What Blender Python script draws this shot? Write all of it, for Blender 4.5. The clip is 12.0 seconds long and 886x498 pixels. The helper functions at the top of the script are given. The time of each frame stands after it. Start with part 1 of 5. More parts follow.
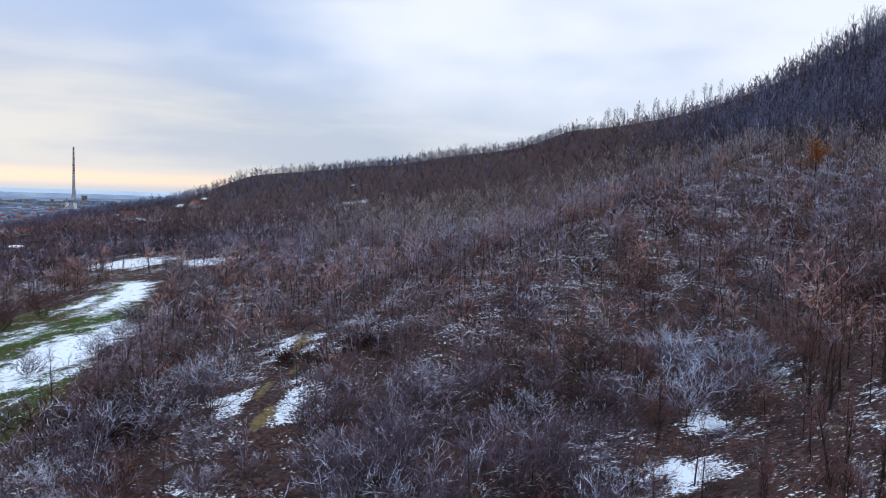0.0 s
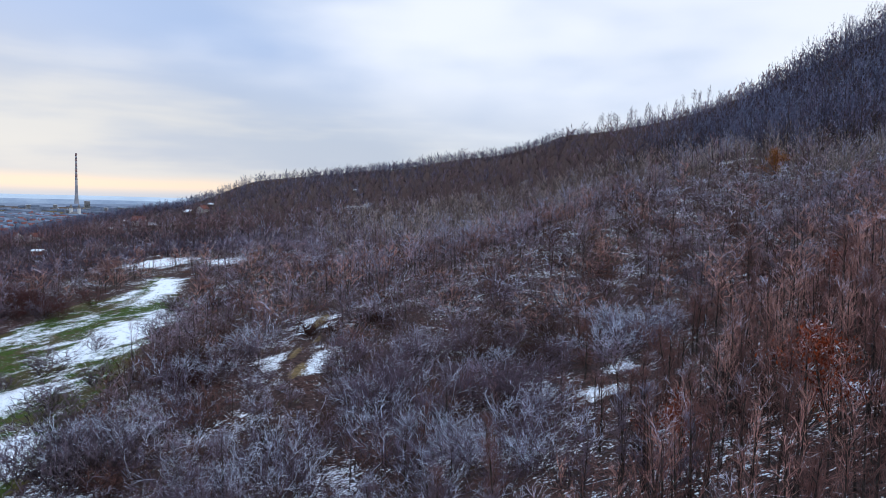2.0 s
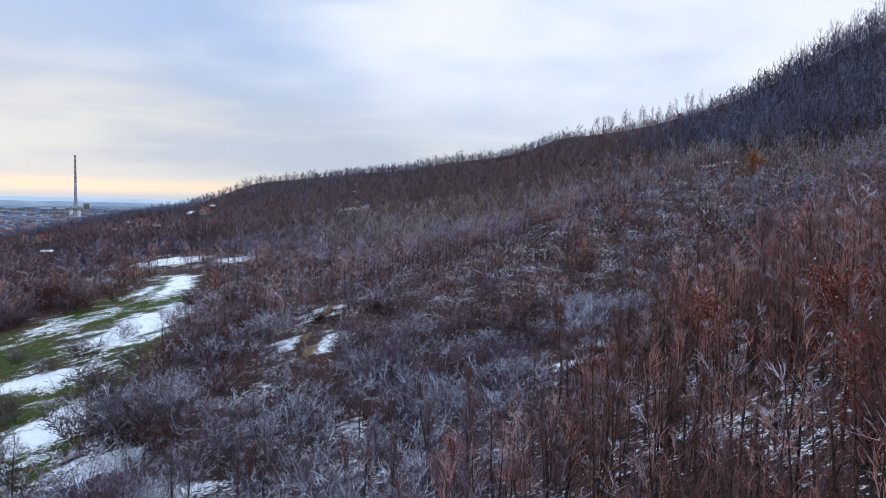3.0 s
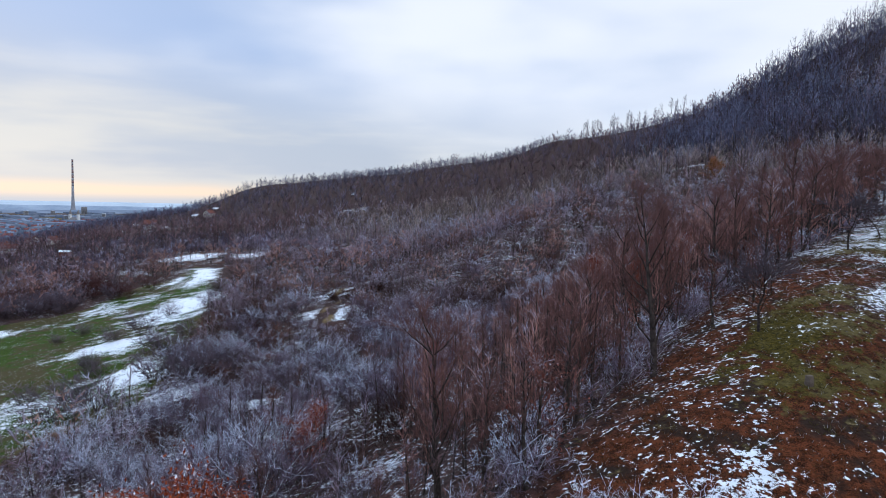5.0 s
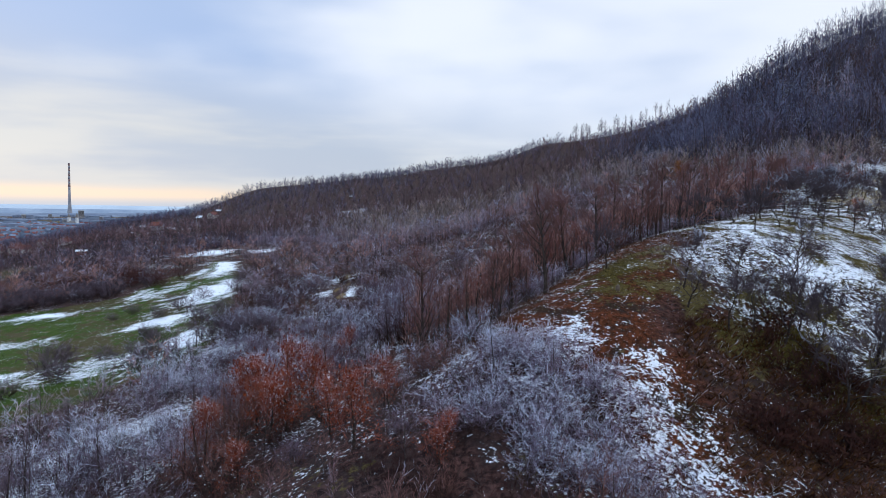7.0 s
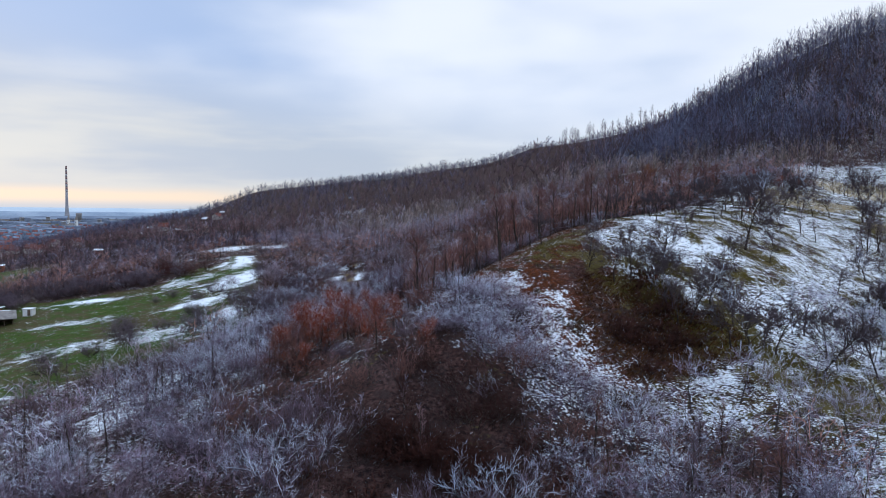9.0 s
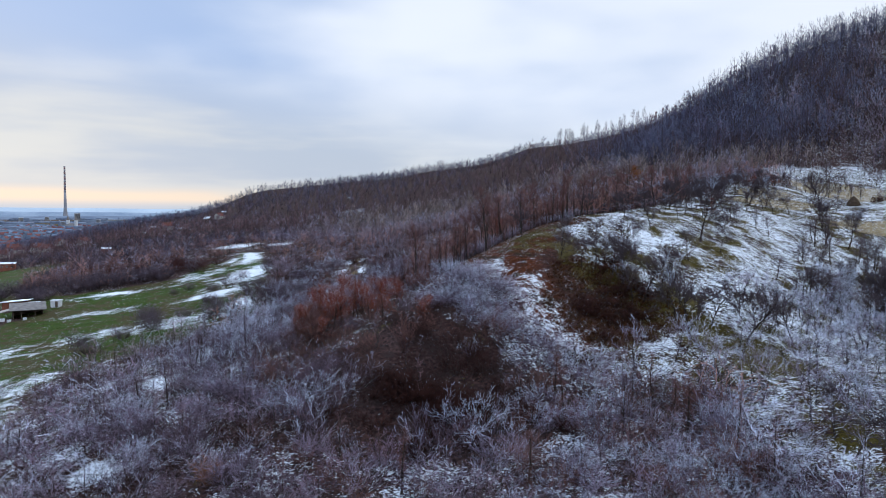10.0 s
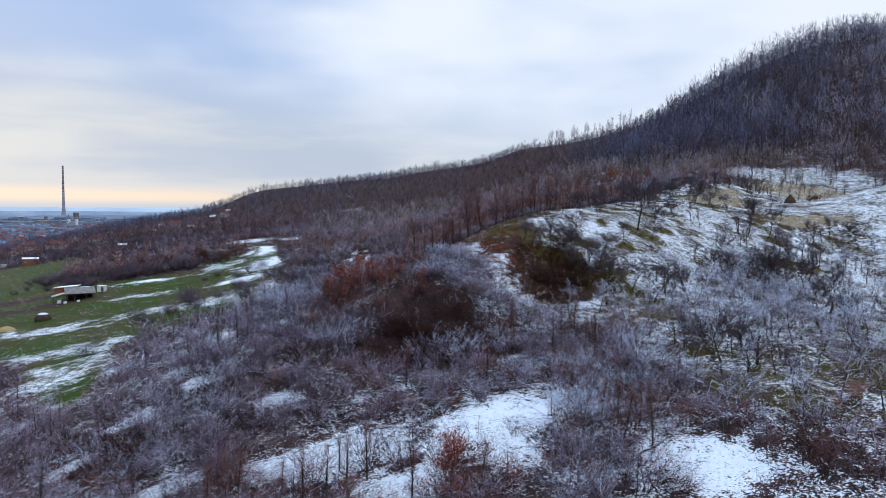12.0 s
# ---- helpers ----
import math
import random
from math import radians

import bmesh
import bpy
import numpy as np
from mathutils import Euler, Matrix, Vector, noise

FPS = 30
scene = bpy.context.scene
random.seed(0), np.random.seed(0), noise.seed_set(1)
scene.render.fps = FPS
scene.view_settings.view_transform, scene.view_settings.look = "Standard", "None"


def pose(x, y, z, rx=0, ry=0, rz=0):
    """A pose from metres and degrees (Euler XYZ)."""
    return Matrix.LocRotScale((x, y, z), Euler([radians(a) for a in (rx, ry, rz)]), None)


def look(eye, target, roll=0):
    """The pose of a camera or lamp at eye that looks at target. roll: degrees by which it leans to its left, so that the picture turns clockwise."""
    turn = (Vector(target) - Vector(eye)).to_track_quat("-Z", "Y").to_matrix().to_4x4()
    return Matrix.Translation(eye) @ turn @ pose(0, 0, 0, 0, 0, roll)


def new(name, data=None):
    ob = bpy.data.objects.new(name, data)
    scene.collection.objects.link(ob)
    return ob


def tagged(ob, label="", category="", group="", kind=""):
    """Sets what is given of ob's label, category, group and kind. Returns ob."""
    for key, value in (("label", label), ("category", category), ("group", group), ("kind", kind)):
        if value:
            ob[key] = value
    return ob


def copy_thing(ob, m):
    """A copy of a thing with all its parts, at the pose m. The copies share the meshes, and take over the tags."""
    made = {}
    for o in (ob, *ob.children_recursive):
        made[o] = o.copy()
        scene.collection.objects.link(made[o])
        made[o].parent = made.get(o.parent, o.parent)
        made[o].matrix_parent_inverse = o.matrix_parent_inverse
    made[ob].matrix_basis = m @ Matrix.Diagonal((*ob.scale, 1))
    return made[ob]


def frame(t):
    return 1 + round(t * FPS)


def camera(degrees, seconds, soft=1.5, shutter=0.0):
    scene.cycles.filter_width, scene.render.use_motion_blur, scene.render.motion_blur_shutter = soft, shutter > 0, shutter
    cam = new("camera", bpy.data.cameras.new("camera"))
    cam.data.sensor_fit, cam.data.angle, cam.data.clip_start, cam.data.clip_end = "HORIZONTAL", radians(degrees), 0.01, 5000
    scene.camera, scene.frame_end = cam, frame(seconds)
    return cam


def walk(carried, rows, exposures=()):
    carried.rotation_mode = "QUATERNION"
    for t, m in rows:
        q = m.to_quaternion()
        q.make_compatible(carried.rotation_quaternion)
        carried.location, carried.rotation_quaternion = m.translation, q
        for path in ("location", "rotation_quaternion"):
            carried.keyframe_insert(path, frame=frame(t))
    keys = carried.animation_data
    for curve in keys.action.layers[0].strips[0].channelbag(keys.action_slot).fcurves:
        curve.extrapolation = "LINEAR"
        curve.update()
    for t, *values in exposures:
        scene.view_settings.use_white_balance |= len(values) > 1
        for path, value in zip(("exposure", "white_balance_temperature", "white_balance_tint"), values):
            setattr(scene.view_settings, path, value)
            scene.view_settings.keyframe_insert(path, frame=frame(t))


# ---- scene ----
cam = camera(65.2, 12.0, soft=0.65)
METRES, EYE, TILT, LEAN, TURN = 150.0, 30.0, -4.5, -2.7, 0.0
ROWS = [
    (0.0, 0.0, 0.0, 0.0, 0.01, 0.44, 0.99),
    (0.5, 0.0021, -0.0282, -0.0015, 0.19, 0.49, 1.07),
    (1.0, 0.0044, -0.0584, -0.0033, 0.29, 0.56, 1.19),
    (1.5, 0.0066, -0.0902, -0.0054, 0.2, 0.63, 1.28),
    (2.0, 0.0084, -0.1236, -0.0081, 0.1, 0.71, 1.37),
    (2.5, 0.0101, -0.1585, -0.0112, 0.05, 0.77, 1.42),
    (3.0, 0.012, -0.1947, -0.0146, -0.01, 0.84, 1.46),
    (5.0, 0.0184, -0.3472, -0.0306, -0.29, 1.02, 1.76),
    (5.5, 0.0196, -0.3858, -0.0349, -0.37, 1.05, 1.87),
    (6.0, 0.0211, -0.4279, -0.0398, -0.45, 1.1, 1.92),
    (6.5, 0.0221, -0.4685, -0.0445, -0.54, 1.12, 1.96),
    (7.0, 0.0233, -0.5129, -0.0493, -0.63, 1.17, 2.03),
    (9.0, 0.0271, -0.6982, -0.0689, -0.95, 1.29, 2.25),
    (9.5, 0.0274, -0.7466, -0.0739, -1.04, 1.28, 2.3),
    (10.0, 0.028, -0.7954, -0.0789, -1.13, 1.27, 2.34),
    (10.5, 0.0283, -0.8448, -0.0839, -1.21, 1.26, 2.38),
    (11.0, 0.0287, -0.8943, -0.0888, -1.29, 1.23, 2.38),
    (11.5, 0.029, -0.9441, -0.0936, -1.34, 1.19, 2.4),
    (12.0, 0.0291, -0.9944, -0.0983, -1.4, 1.16, 2.43),
]
walk(cam, [(t, pose(0, 0, EYE, TILT, LEAN, TURN) @ pose(METRES * x, METRES * y, METRES * z, 90 + pitch, roll, yaw)) for t, x, y, z, yaw, pitch, roll in ROWS],
     exposures=((0.0, 0.05, 6060, 12), (12.0, 0.0, 5960, 11)))

# ---- light: a high overcast with a warm gap low over the town ----
SUN_ELEVATION, SUN_ROTATION = radians(16), radians(-32)


def node(tree, kind, **inputs):
    n = tree.nodes.new(kind)
    for key, value in inputs.items():
        n.inputs[key.replace("_", " ")].default_value = value
    return n


def math_node(tree, operation, a, b=None, clamp=False):
    n = tree.nodes.new("ShaderNodeMath")
    n.operation, n.use_clamp = operation, clamp
    for socket, value in zip(n.inputs, (a, b)):
        if value is None:
            continue
        if isinstance(value, (int, float)):
            socket.default_value = value
        else:
            tree.links.new(value, socket)
    return n.outputs[0]


def mix_node(tree, factor, a, b):
    n = tree.nodes.new("ShaderNodeMix")
    n.data_type = "RGBA"
    for socket, value in ((n.inputs[0], factor), (n.inputs[6], a), (n.inputs[7], b)):
        if isinstance(value, (int, float)):
            socket.default_value = value
        elif isinstance(value, tuple):
            socket.default_value = (*value, 1)
        else:
            tree.links.new(value, socket)
    return n.outputs[2]


def ramp_node(tree, value, low, high):
    """0 at low, 1 at high, eased."""
    n = tree.nodes.new("ShaderNodeMapRange")
    n.interpolation_type = "SMOOTHSTEP"
    n.inputs[1].default_value, n.inputs[2].default_value = low, high
    tree.links.new(value, n.inputs[0])
    return n.outputs[0]


def noise_node(tree, vector, scale, detail=4.0, rough=0.55):
    n = node(tree, "ShaderNodeTexNoise", Scale=scale, Detail=detail, Roughness=rough)
    if vector is not None:
        tree.links.new(vector, n.inputs["Vector"])
    return n.outputs["Fac"]


world = bpy.data.worlds.new("overcast")
scene.world = world
world.use_nodes = True
wt = world.node_tree
wt.nodes.clear()
sky = wt.nodes.new("ShaderNodeTexSky")
sky.sky_type, sky.sun_disc, sky.sun_elevation, sky.sun_rotation = "NISHITA", False, SUN_ELEVATION, SUN_ROTATION
heading = wt.nodes.new("ShaderNodeTexCoord").outputs["Generated"]
parts_of = wt.nodes.new("ShaderNodeSeparateXYZ")
wt.links.new(heading, parts_of.inputs[0])
stretch = wt.nodes.new("ShaderNodeMapping")
stretch.inputs["Scale"].default_value = (1.0, 1.0, 2.8)
stretch.inputs["Location"].default_value = (0.35, 0.1, 0.2)
wt.links.new(heading, stretch.inputs["Vector"])
height_of = parts_of.outputs[2]
east = parts_of.outputs[0]
banks = noise_node(wt, stretch.outputs[0], 2.0, 3.0, 0.45)
wisps = noise_node(wt, stretch.outputs[0], 5.0, 4.0, 0.5)
cover = math_node(wt, "ADD", math_node(wt, "MULTIPLY", banks, 0.86), math_node(wt, "MULTIPLY", wisps, 0.14))
cover = math_node(wt, "ADD", cover, math_node(wt, "MULTIPLY", east, 0.48))
cloud = mix_node(wt, ramp_node(wt, cover, 0.34, 0.62), (0.42, 0.55, 0.78), (0.93, 0.96, 1.0))
# lower down the cloud lies in long level banks, grey below and cream where the light comes under them
level = wt.nodes.new("ShaderNodeMapping")
level.inputs["Scale"].default_value = (1.0, 1.0, 7.0)
level.inputs["Location"].default_value = (0.2, 0.7, 0.45)
wt.links.new(heading, level.inputs["Vector"])
sheets = math_node(wt, "ADD", math_node(wt, "MULTIPLY", noise_node(wt, level.outputs[0], 2.2, 4.0, 0.5), 0.8), math_node(wt, "MULTIPLY", wisps, 0.2))
west = math_node(wt, "SUBTRACT", 1.0, ramp_node(wt, east, -0.30, 0.45))
low = math_node(wt, "SUBTRACT", 1.0, ramp_node(wt, math_node(wt, "ADD", height_of, math_node(wt, "MULTIPLY", east, 0.12)), 0.05, 0.19))
banked = mix_node(wt, ramp_node(wt, sheets, 0.42, 0.60), (0.54, 0.59, 0.65), mix_node(wt, west, (0.80, 0.84, 0.87), (0.78, 0.76, 0.69)))
cloud = mix_node(wt, math_node(wt, "MULTIPLY", low, 0.85), cloud, banked)
cloud = mix_node(wt, math_node(wt, "MULTIPLY", ramp_node(wt, height_of, 0.38, 0.95), 0.6), cloud, (0.62, 0.80, 1.0))
edge_of = math_node(wt, "ADD", height_of, math_node(wt, "MULTIPLY", math_node(wt, "SUBTRACT", sheets, 0.5), 0.07))
amber = math_node(wt, "MULTIPLY", math_node(wt, "SUBTRACT", 1.0, ramp_node(wt, edge_of, 0.018, 0.036)), west)
cloud = mix_node(wt, amber, cloud, (0.96, 0.79, 0.62))
haze = math_node(wt, "SUBTRACT", 1.0, ramp_node(wt, height_of, 0.0, 0.014))
cloud = mix_node(wt, haze, cloud, (0.55, 0.62, 0.70))
clear_sky = node(wt, "ShaderNodeBackground", Strength=0.05)
wt.links.new(sky.outputs[0], clear_sky.inputs["Color"])
# an overcast sky is brightest overhead
overhead = math_node(wt, "ADD", 1.0, math_node(wt, "MULTIPLY", ramp_node(wt, height_of, 0.30, 1.0), 1.0))
overcast = node(wt, "ShaderNodeBackground", Strength=1.0)
wt.links.new(overhead, overcast.inputs["Strength"])
wt.links.new(cloud, overcast.inputs["Color"])
both = wt.nodes.new("ShaderNodeMixShader")
both.inputs[0].default_value = 0.93
wt.links.new(clear_sky.outputs[0], both.inputs[1])
wt.links.new(overcast.outputs[0], both.inputs[2])
wt.links.new(both.outputs[0], wt.nodes.new("ShaderNodeOutputWorld").inputs["Surface"])

sun = new("sun", bpy.data.lights.new("sun", "SUN"))
sun.data.energy, sun.data.angle, sun.data.color = 0.5, radians(14), (1.0, 0.93, 0.84)
sun.matrix_world = look((0, 0, 300), (0 + 300 * math.sin(-SUN_ROTATION), -300 * math.cos(SUN_ROTATION), 300 - 300 * math.tan(SUN_ELEVATION)))

# ---- materials ----
def material(name, rough=0.85):
    m = bpy.data.materials.new(name)
    m.use_nodes = True
    t = m.node_tree
    shader = t.nodes["Principled BSDF"]
    shader.inputs["Roughness"].default_value = rough
    shader.inputs["Specular IOR Level"].default_value = 0.06 if rough > 0.75 else 0.3
    return m, t, shader


def place_of(tree):
    return tree.nodes.new("ShaderNodeNewGeometry").outputs["Position"]


def bump(tree, shader, value, strength, distance):
    n = node(tree, "ShaderNodeBump", Strength=strength, Distance=distance)
    tree.links.new(value, n.inputs["Height"])
    tree.links.new(n.outputs[0], shader.inputs["Normal"])


def plain(name, dark, light, scale=1.5, rough=0.8, relief=0.3, metal=0.0):
    """A worn surface between two tones, with stains and fine grain."""
    m, t, shader = material(name, rough)
    at = place_of(t)
    stains, grain = noise_node(t, at, scale), noise_node(t, at, scale * 14)
    tone = math_node(t, "ADD", math_node(t, "MULTIPLY", stains, 0.7), math_node(t, "MULTIPLY", grain, 0.3))
    t.links.new(mix_node(t, ramp_node(t, tone, 0.3, 0.7), dark, light), shader.inputs["Base Color"])
    shader.inputs["Metallic"].default_value = metal
    bump(t, shader, grain, relief, 0.02)
    return m


SNOW = (0.80, 0.83, 0.88)


def share_of(tree, name):
    n = tree.nodes.new("ShaderNodeAttribute")
    n.attribute_name = name
    return n.outputs["Fac"]


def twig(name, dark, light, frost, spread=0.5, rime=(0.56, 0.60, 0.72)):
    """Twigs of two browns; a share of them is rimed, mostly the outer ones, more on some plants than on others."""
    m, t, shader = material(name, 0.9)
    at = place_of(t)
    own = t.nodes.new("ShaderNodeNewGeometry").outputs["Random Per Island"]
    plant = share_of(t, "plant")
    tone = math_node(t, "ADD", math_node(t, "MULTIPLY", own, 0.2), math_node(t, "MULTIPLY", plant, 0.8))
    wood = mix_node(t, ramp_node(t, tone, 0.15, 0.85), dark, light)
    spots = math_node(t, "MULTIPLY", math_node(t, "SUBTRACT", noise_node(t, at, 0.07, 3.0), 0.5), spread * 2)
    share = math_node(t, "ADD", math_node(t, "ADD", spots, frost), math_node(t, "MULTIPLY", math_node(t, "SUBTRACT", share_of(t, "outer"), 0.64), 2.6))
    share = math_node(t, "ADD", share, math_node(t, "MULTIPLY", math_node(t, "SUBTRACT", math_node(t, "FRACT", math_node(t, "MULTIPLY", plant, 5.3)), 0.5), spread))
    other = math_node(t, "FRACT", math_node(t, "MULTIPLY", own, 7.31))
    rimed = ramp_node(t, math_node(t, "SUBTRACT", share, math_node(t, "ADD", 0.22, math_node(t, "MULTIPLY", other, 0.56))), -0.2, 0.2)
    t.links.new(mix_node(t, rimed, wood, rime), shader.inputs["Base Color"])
    # a thin twig is round: it takes the light of its side of the crown
    puff = t.nodes.new("ShaderNodeAttribute")
    puff.attribute_name = "puff"
    outward = t.nodes.new("ShaderNodeVectorTransform")
    outward.vector_type, outward.convert_from, outward.convert_to = "VECTOR", "OBJECT", "WORLD"
    t.links.new(puff.outputs["Vector"], outward.inputs[0])
    flat = t.nodes.new("ShaderNodeVectorMath")
    flat.operation = "SCALE"
    flat.inputs["Scale"].default_value = 0.35
    t.links.new(t.nodes.new("ShaderNodeNewGeometry").outputs["Normal"], flat.inputs[0])
    total, unit = t.nodes.new("ShaderNodeVectorMath"), t.nodes.new("ShaderNodeVectorMath")
    total.operation, unit.operation = "ADD", "NORMALIZE"
    t.links.new(flat.outputs[0], total.inputs[0])
    t.links.new(outward.outputs[0], total.inputs[1])
    t.links.new(total.outputs[0], unit.inputs[0])
    t.links.new(unit.outputs[0], shader.inputs["Normal"])
    return m


def bark(name, dark, light, snow=0.55):
    """Bark with snow lying on what faces up."""
    m, t, shader = material(name, 0.9)
    g = t.nodes.new("ShaderNodeNewGeometry")
    at = g.outputs["Position"]
    up = t.nodes.new("ShaderNodeSeparateXYZ")
    t.links.new(g.outputs["True Normal"], up.inputs[0])
    ridges = noise_node(t, at, 6.0)
    wood = mix_node(t, ramp_node(t, ridges, 0.3, 0.7), dark, light)
    lying = math_node(t, "ADD", up.outputs[2], math_node(t, "MULTIPLY", math_node(t, "SUBTRACT", noise_node(t, at, 1.2), 0.5), 1.2))
    t.links.new(mix_node(t, ramp_node(t, lying, 1.0 - snow, 1.25 - snow), wood, SNOW), shader.inputs["Base Color"])
    bump(t, shader, ridges, 0.5, 0.02)
    return m


def leaf(name, dark, light, snow=0.1):
    m, t, shader = material(name, 0.8)
    own = t.nodes.new("ShaderNodeNewGeometry").outputs["Random Per Island"]
    tone = mix_node(t, own, dark, light)
    other = math_node(t, "FRACT", math_node(t, "MULTIPLY", own, 9.17))
    t.links.new(mix_node(t, ramp_node(t, math_node(t, "SUBTRACT", snow, other), -0.05, 0.05), tone, (0.62, 0.6, 0.64)), shader.inputs["Base Color"])
    return m


def ground_material():
    """Leaf litter, grass, straw and mud with snow over them, by the share that each has of the land."""
    m, t, shader = material("winter_ground", 0.9)
    at = place_of(t)

    def share(name):
        return share_of(t, name)

    fine, mid, wide = noise_node(t, at, 2.6, 5.0, 0.6), noise_node(t, at, 0.55, 4.0), noise_node(t, at, 0.07, 3.0)
    tufts = noise_node(t, at, 7.0, 3.0)
    litter = mix_node(t, ramp_node(t, fine, 0.35, 0.65), (0.018, 0.011, 0.011), (0.090, 0.049, 0.043))
    litter = mix_node(t, ramp_node(t, mid, 0.45, 0.7), litter, (0.042, 0.027, 0.025))
    crumbs = noise_node(t, at, 19.0, 3.0, 0.65)
    speckle = math_node(t, "ADD", math_node(t, "MULTIPLY", fine, 0.45), math_node(t, "MULTIPLY", crumbs, 0.55))
    fallen = mix_node(t, ramp_node(t, speckle, 0.40, 0.60), (0.016, 0.006, 0.003), (0.145, 0.042, 0.017))
    fallen = mix_node(t, ramp_node(t, mid, 0.5, 0.62), fallen, (0.030, 0.017, 0.012))
    litter = mix_node(t, share("rust"), litter, fallen)
    blades = math_node(t, "ADD", math_node(t, "MULTIPLY", tufts, 0.5), math_node(t, "MULTIPLY", crumbs, 0.5))
    grass = mix_node(t, ramp_node(t, blades, 0.38, 0.62), (0.020, 0.017, 0.003), (0.105, 0.076, 0.013))
    grass = mix_node(t, ramp_node(t, math_node(t, "ADD", mid, wide), 0.90, 1.15), grass, (0.105, 0.080, 0.030))
    meadow = mix_node(t, ramp_node(t, blades, 0.38, 0.62), (0.010, 0.027, 0.002), (0.060, 0.098, 0.010))
    meadow = mix_node(t, ramp_node(t, math_node(t, "ADD", mid, wide), 0.90, 1.12), meadow, (0.062, 0.050, 0.020))
    grass = mix_node(t, share("lush"), grass, meadow)
    straw = mix_node(t, ramp_node(t, tufts, 0.3, 0.7), (0.17, 0.12, 0.06), (0.34, 0.26, 0.15))
    mud = mix_node(t, ramp_node(t, fine, 0.3, 0.7), (0.10, 0.066, 0.030), (0.20, 0.138, 0.064))
    ragged = math_node(t, "MULTIPLY", math_node(t, "SUBTRACT", math_node(t, "ADD", mid, fine), 1.0), 1.1)
    colour = mix_node(t, ramp_node(t, math_node(t, "ADD", share("grass"), ragged), 0.4, 0.6), litter, grass)
    colour = mix_node(t, ramp_node(t, math_node(t, "ADD", share("straw"), ragged), 0.4, 0.6), colour, straw)
    colour = mix_node(t, ramp_node(t, math_node(t, "ADD", share("mud"), math_node(t, "MULTIPLY", ragged, 0.3)), 0.4, 0.6), colour, mud)
    # drifts lie along the slope, and tussocks poke through them
    long_at = t.nodes.new("ShaderNodeMapping")
    long_at.inputs["Rotation"].default_value = (0, 0, 0.7)
    long_at.inputs["Scale"].default_value = (0.92, 1.08, 1.0)
    t.links.new(at, long_at.inputs["Vector"])
    drift = noise_node(t, long_at.outputs[0], 1.1, 4.0, 0.6)
    peppered = noise_node(t, long_at.outputs[0], 4.6, 3.0, 0.65)
    patches = noise_node(t, long_at.outputs[0], 0.24, 3.0, 0.5)
    lying = math_node(t, "ADD", math_node(t, "MULTIPLY", drift, 0.30), math_node(t, "MULTIPLY", peppered, 0.54))
    lying = math_node(t, "ADD", lying, math_node(t, "MULTIPLY", patches, 0.16))
    lying = math_node(t, "MULTIPLY", math_node(t, "SUBTRACT", lying, 0.5), 3.6)
    snow = ramp_node(t, math_node(t, "ADD", lying, share("snow")), 0.43, 0.57)
    white = mix_node(t, ramp_node(t, fine, 0.3, 0.7), (0.76, 0.79, 0.84), (0.88, 0.89, 0.92))
    t.links.new(mix_node(t, snow, colour, white), shader.inputs["Base Color"])
    relief = math_node(t, "ADD", math_node(t, "MULTIPLY", fine, 0.7), math_node(t, "MULTIPLY", tufts, 0.3))
    bump(t, shader, relief, 1.0, 0.25)
    return m


GROUND = ground_material()
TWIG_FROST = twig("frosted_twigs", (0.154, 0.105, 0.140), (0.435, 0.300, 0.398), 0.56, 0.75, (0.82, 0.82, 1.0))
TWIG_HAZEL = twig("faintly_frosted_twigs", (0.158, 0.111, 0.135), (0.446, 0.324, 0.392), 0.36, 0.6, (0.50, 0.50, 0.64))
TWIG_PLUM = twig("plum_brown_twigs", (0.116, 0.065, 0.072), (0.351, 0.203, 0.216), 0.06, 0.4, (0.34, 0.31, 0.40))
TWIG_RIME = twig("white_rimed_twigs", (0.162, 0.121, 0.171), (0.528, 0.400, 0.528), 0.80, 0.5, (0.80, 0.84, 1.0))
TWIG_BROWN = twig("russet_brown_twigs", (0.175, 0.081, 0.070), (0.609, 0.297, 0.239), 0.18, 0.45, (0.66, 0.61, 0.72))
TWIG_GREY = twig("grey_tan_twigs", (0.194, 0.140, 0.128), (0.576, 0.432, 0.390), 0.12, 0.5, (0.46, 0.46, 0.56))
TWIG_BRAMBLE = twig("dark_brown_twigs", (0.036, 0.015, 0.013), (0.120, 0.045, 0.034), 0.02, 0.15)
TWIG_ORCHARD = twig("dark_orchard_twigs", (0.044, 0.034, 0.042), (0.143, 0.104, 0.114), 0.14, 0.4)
# the next two carry the blue-violet haze of distance in their twig colour
TWIG_DARK = twig("haze_violet_twigs", (0.092, 0.076, 0.118), (0.212, 0.172, 0.250), 0.06, 0.5, (0.22, 0.22, 0.32))
TWIG_HAZE = twig("haze_blue_twigs", (0.074, 0.076, 0.125), (0.224, 0.218, 0.325), 0.10, 0.6, (0.28, 0.31, 0.43))
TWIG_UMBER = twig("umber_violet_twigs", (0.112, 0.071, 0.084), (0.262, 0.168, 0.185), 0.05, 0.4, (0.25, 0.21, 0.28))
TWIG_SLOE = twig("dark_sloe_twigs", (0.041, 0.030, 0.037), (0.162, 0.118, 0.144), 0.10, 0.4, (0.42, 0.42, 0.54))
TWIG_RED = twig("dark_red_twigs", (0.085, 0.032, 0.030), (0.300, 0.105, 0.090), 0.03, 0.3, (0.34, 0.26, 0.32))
BARK_DARK = bark("dark_bark", (0.030, 0.022, 0.020), (0.085, 0.065, 0.055), 0.28)
BARK_PALE = bark("pale_bark", (0.10, 0.085, 0.065), (0.30, 0.26, 0.20), 0.35)
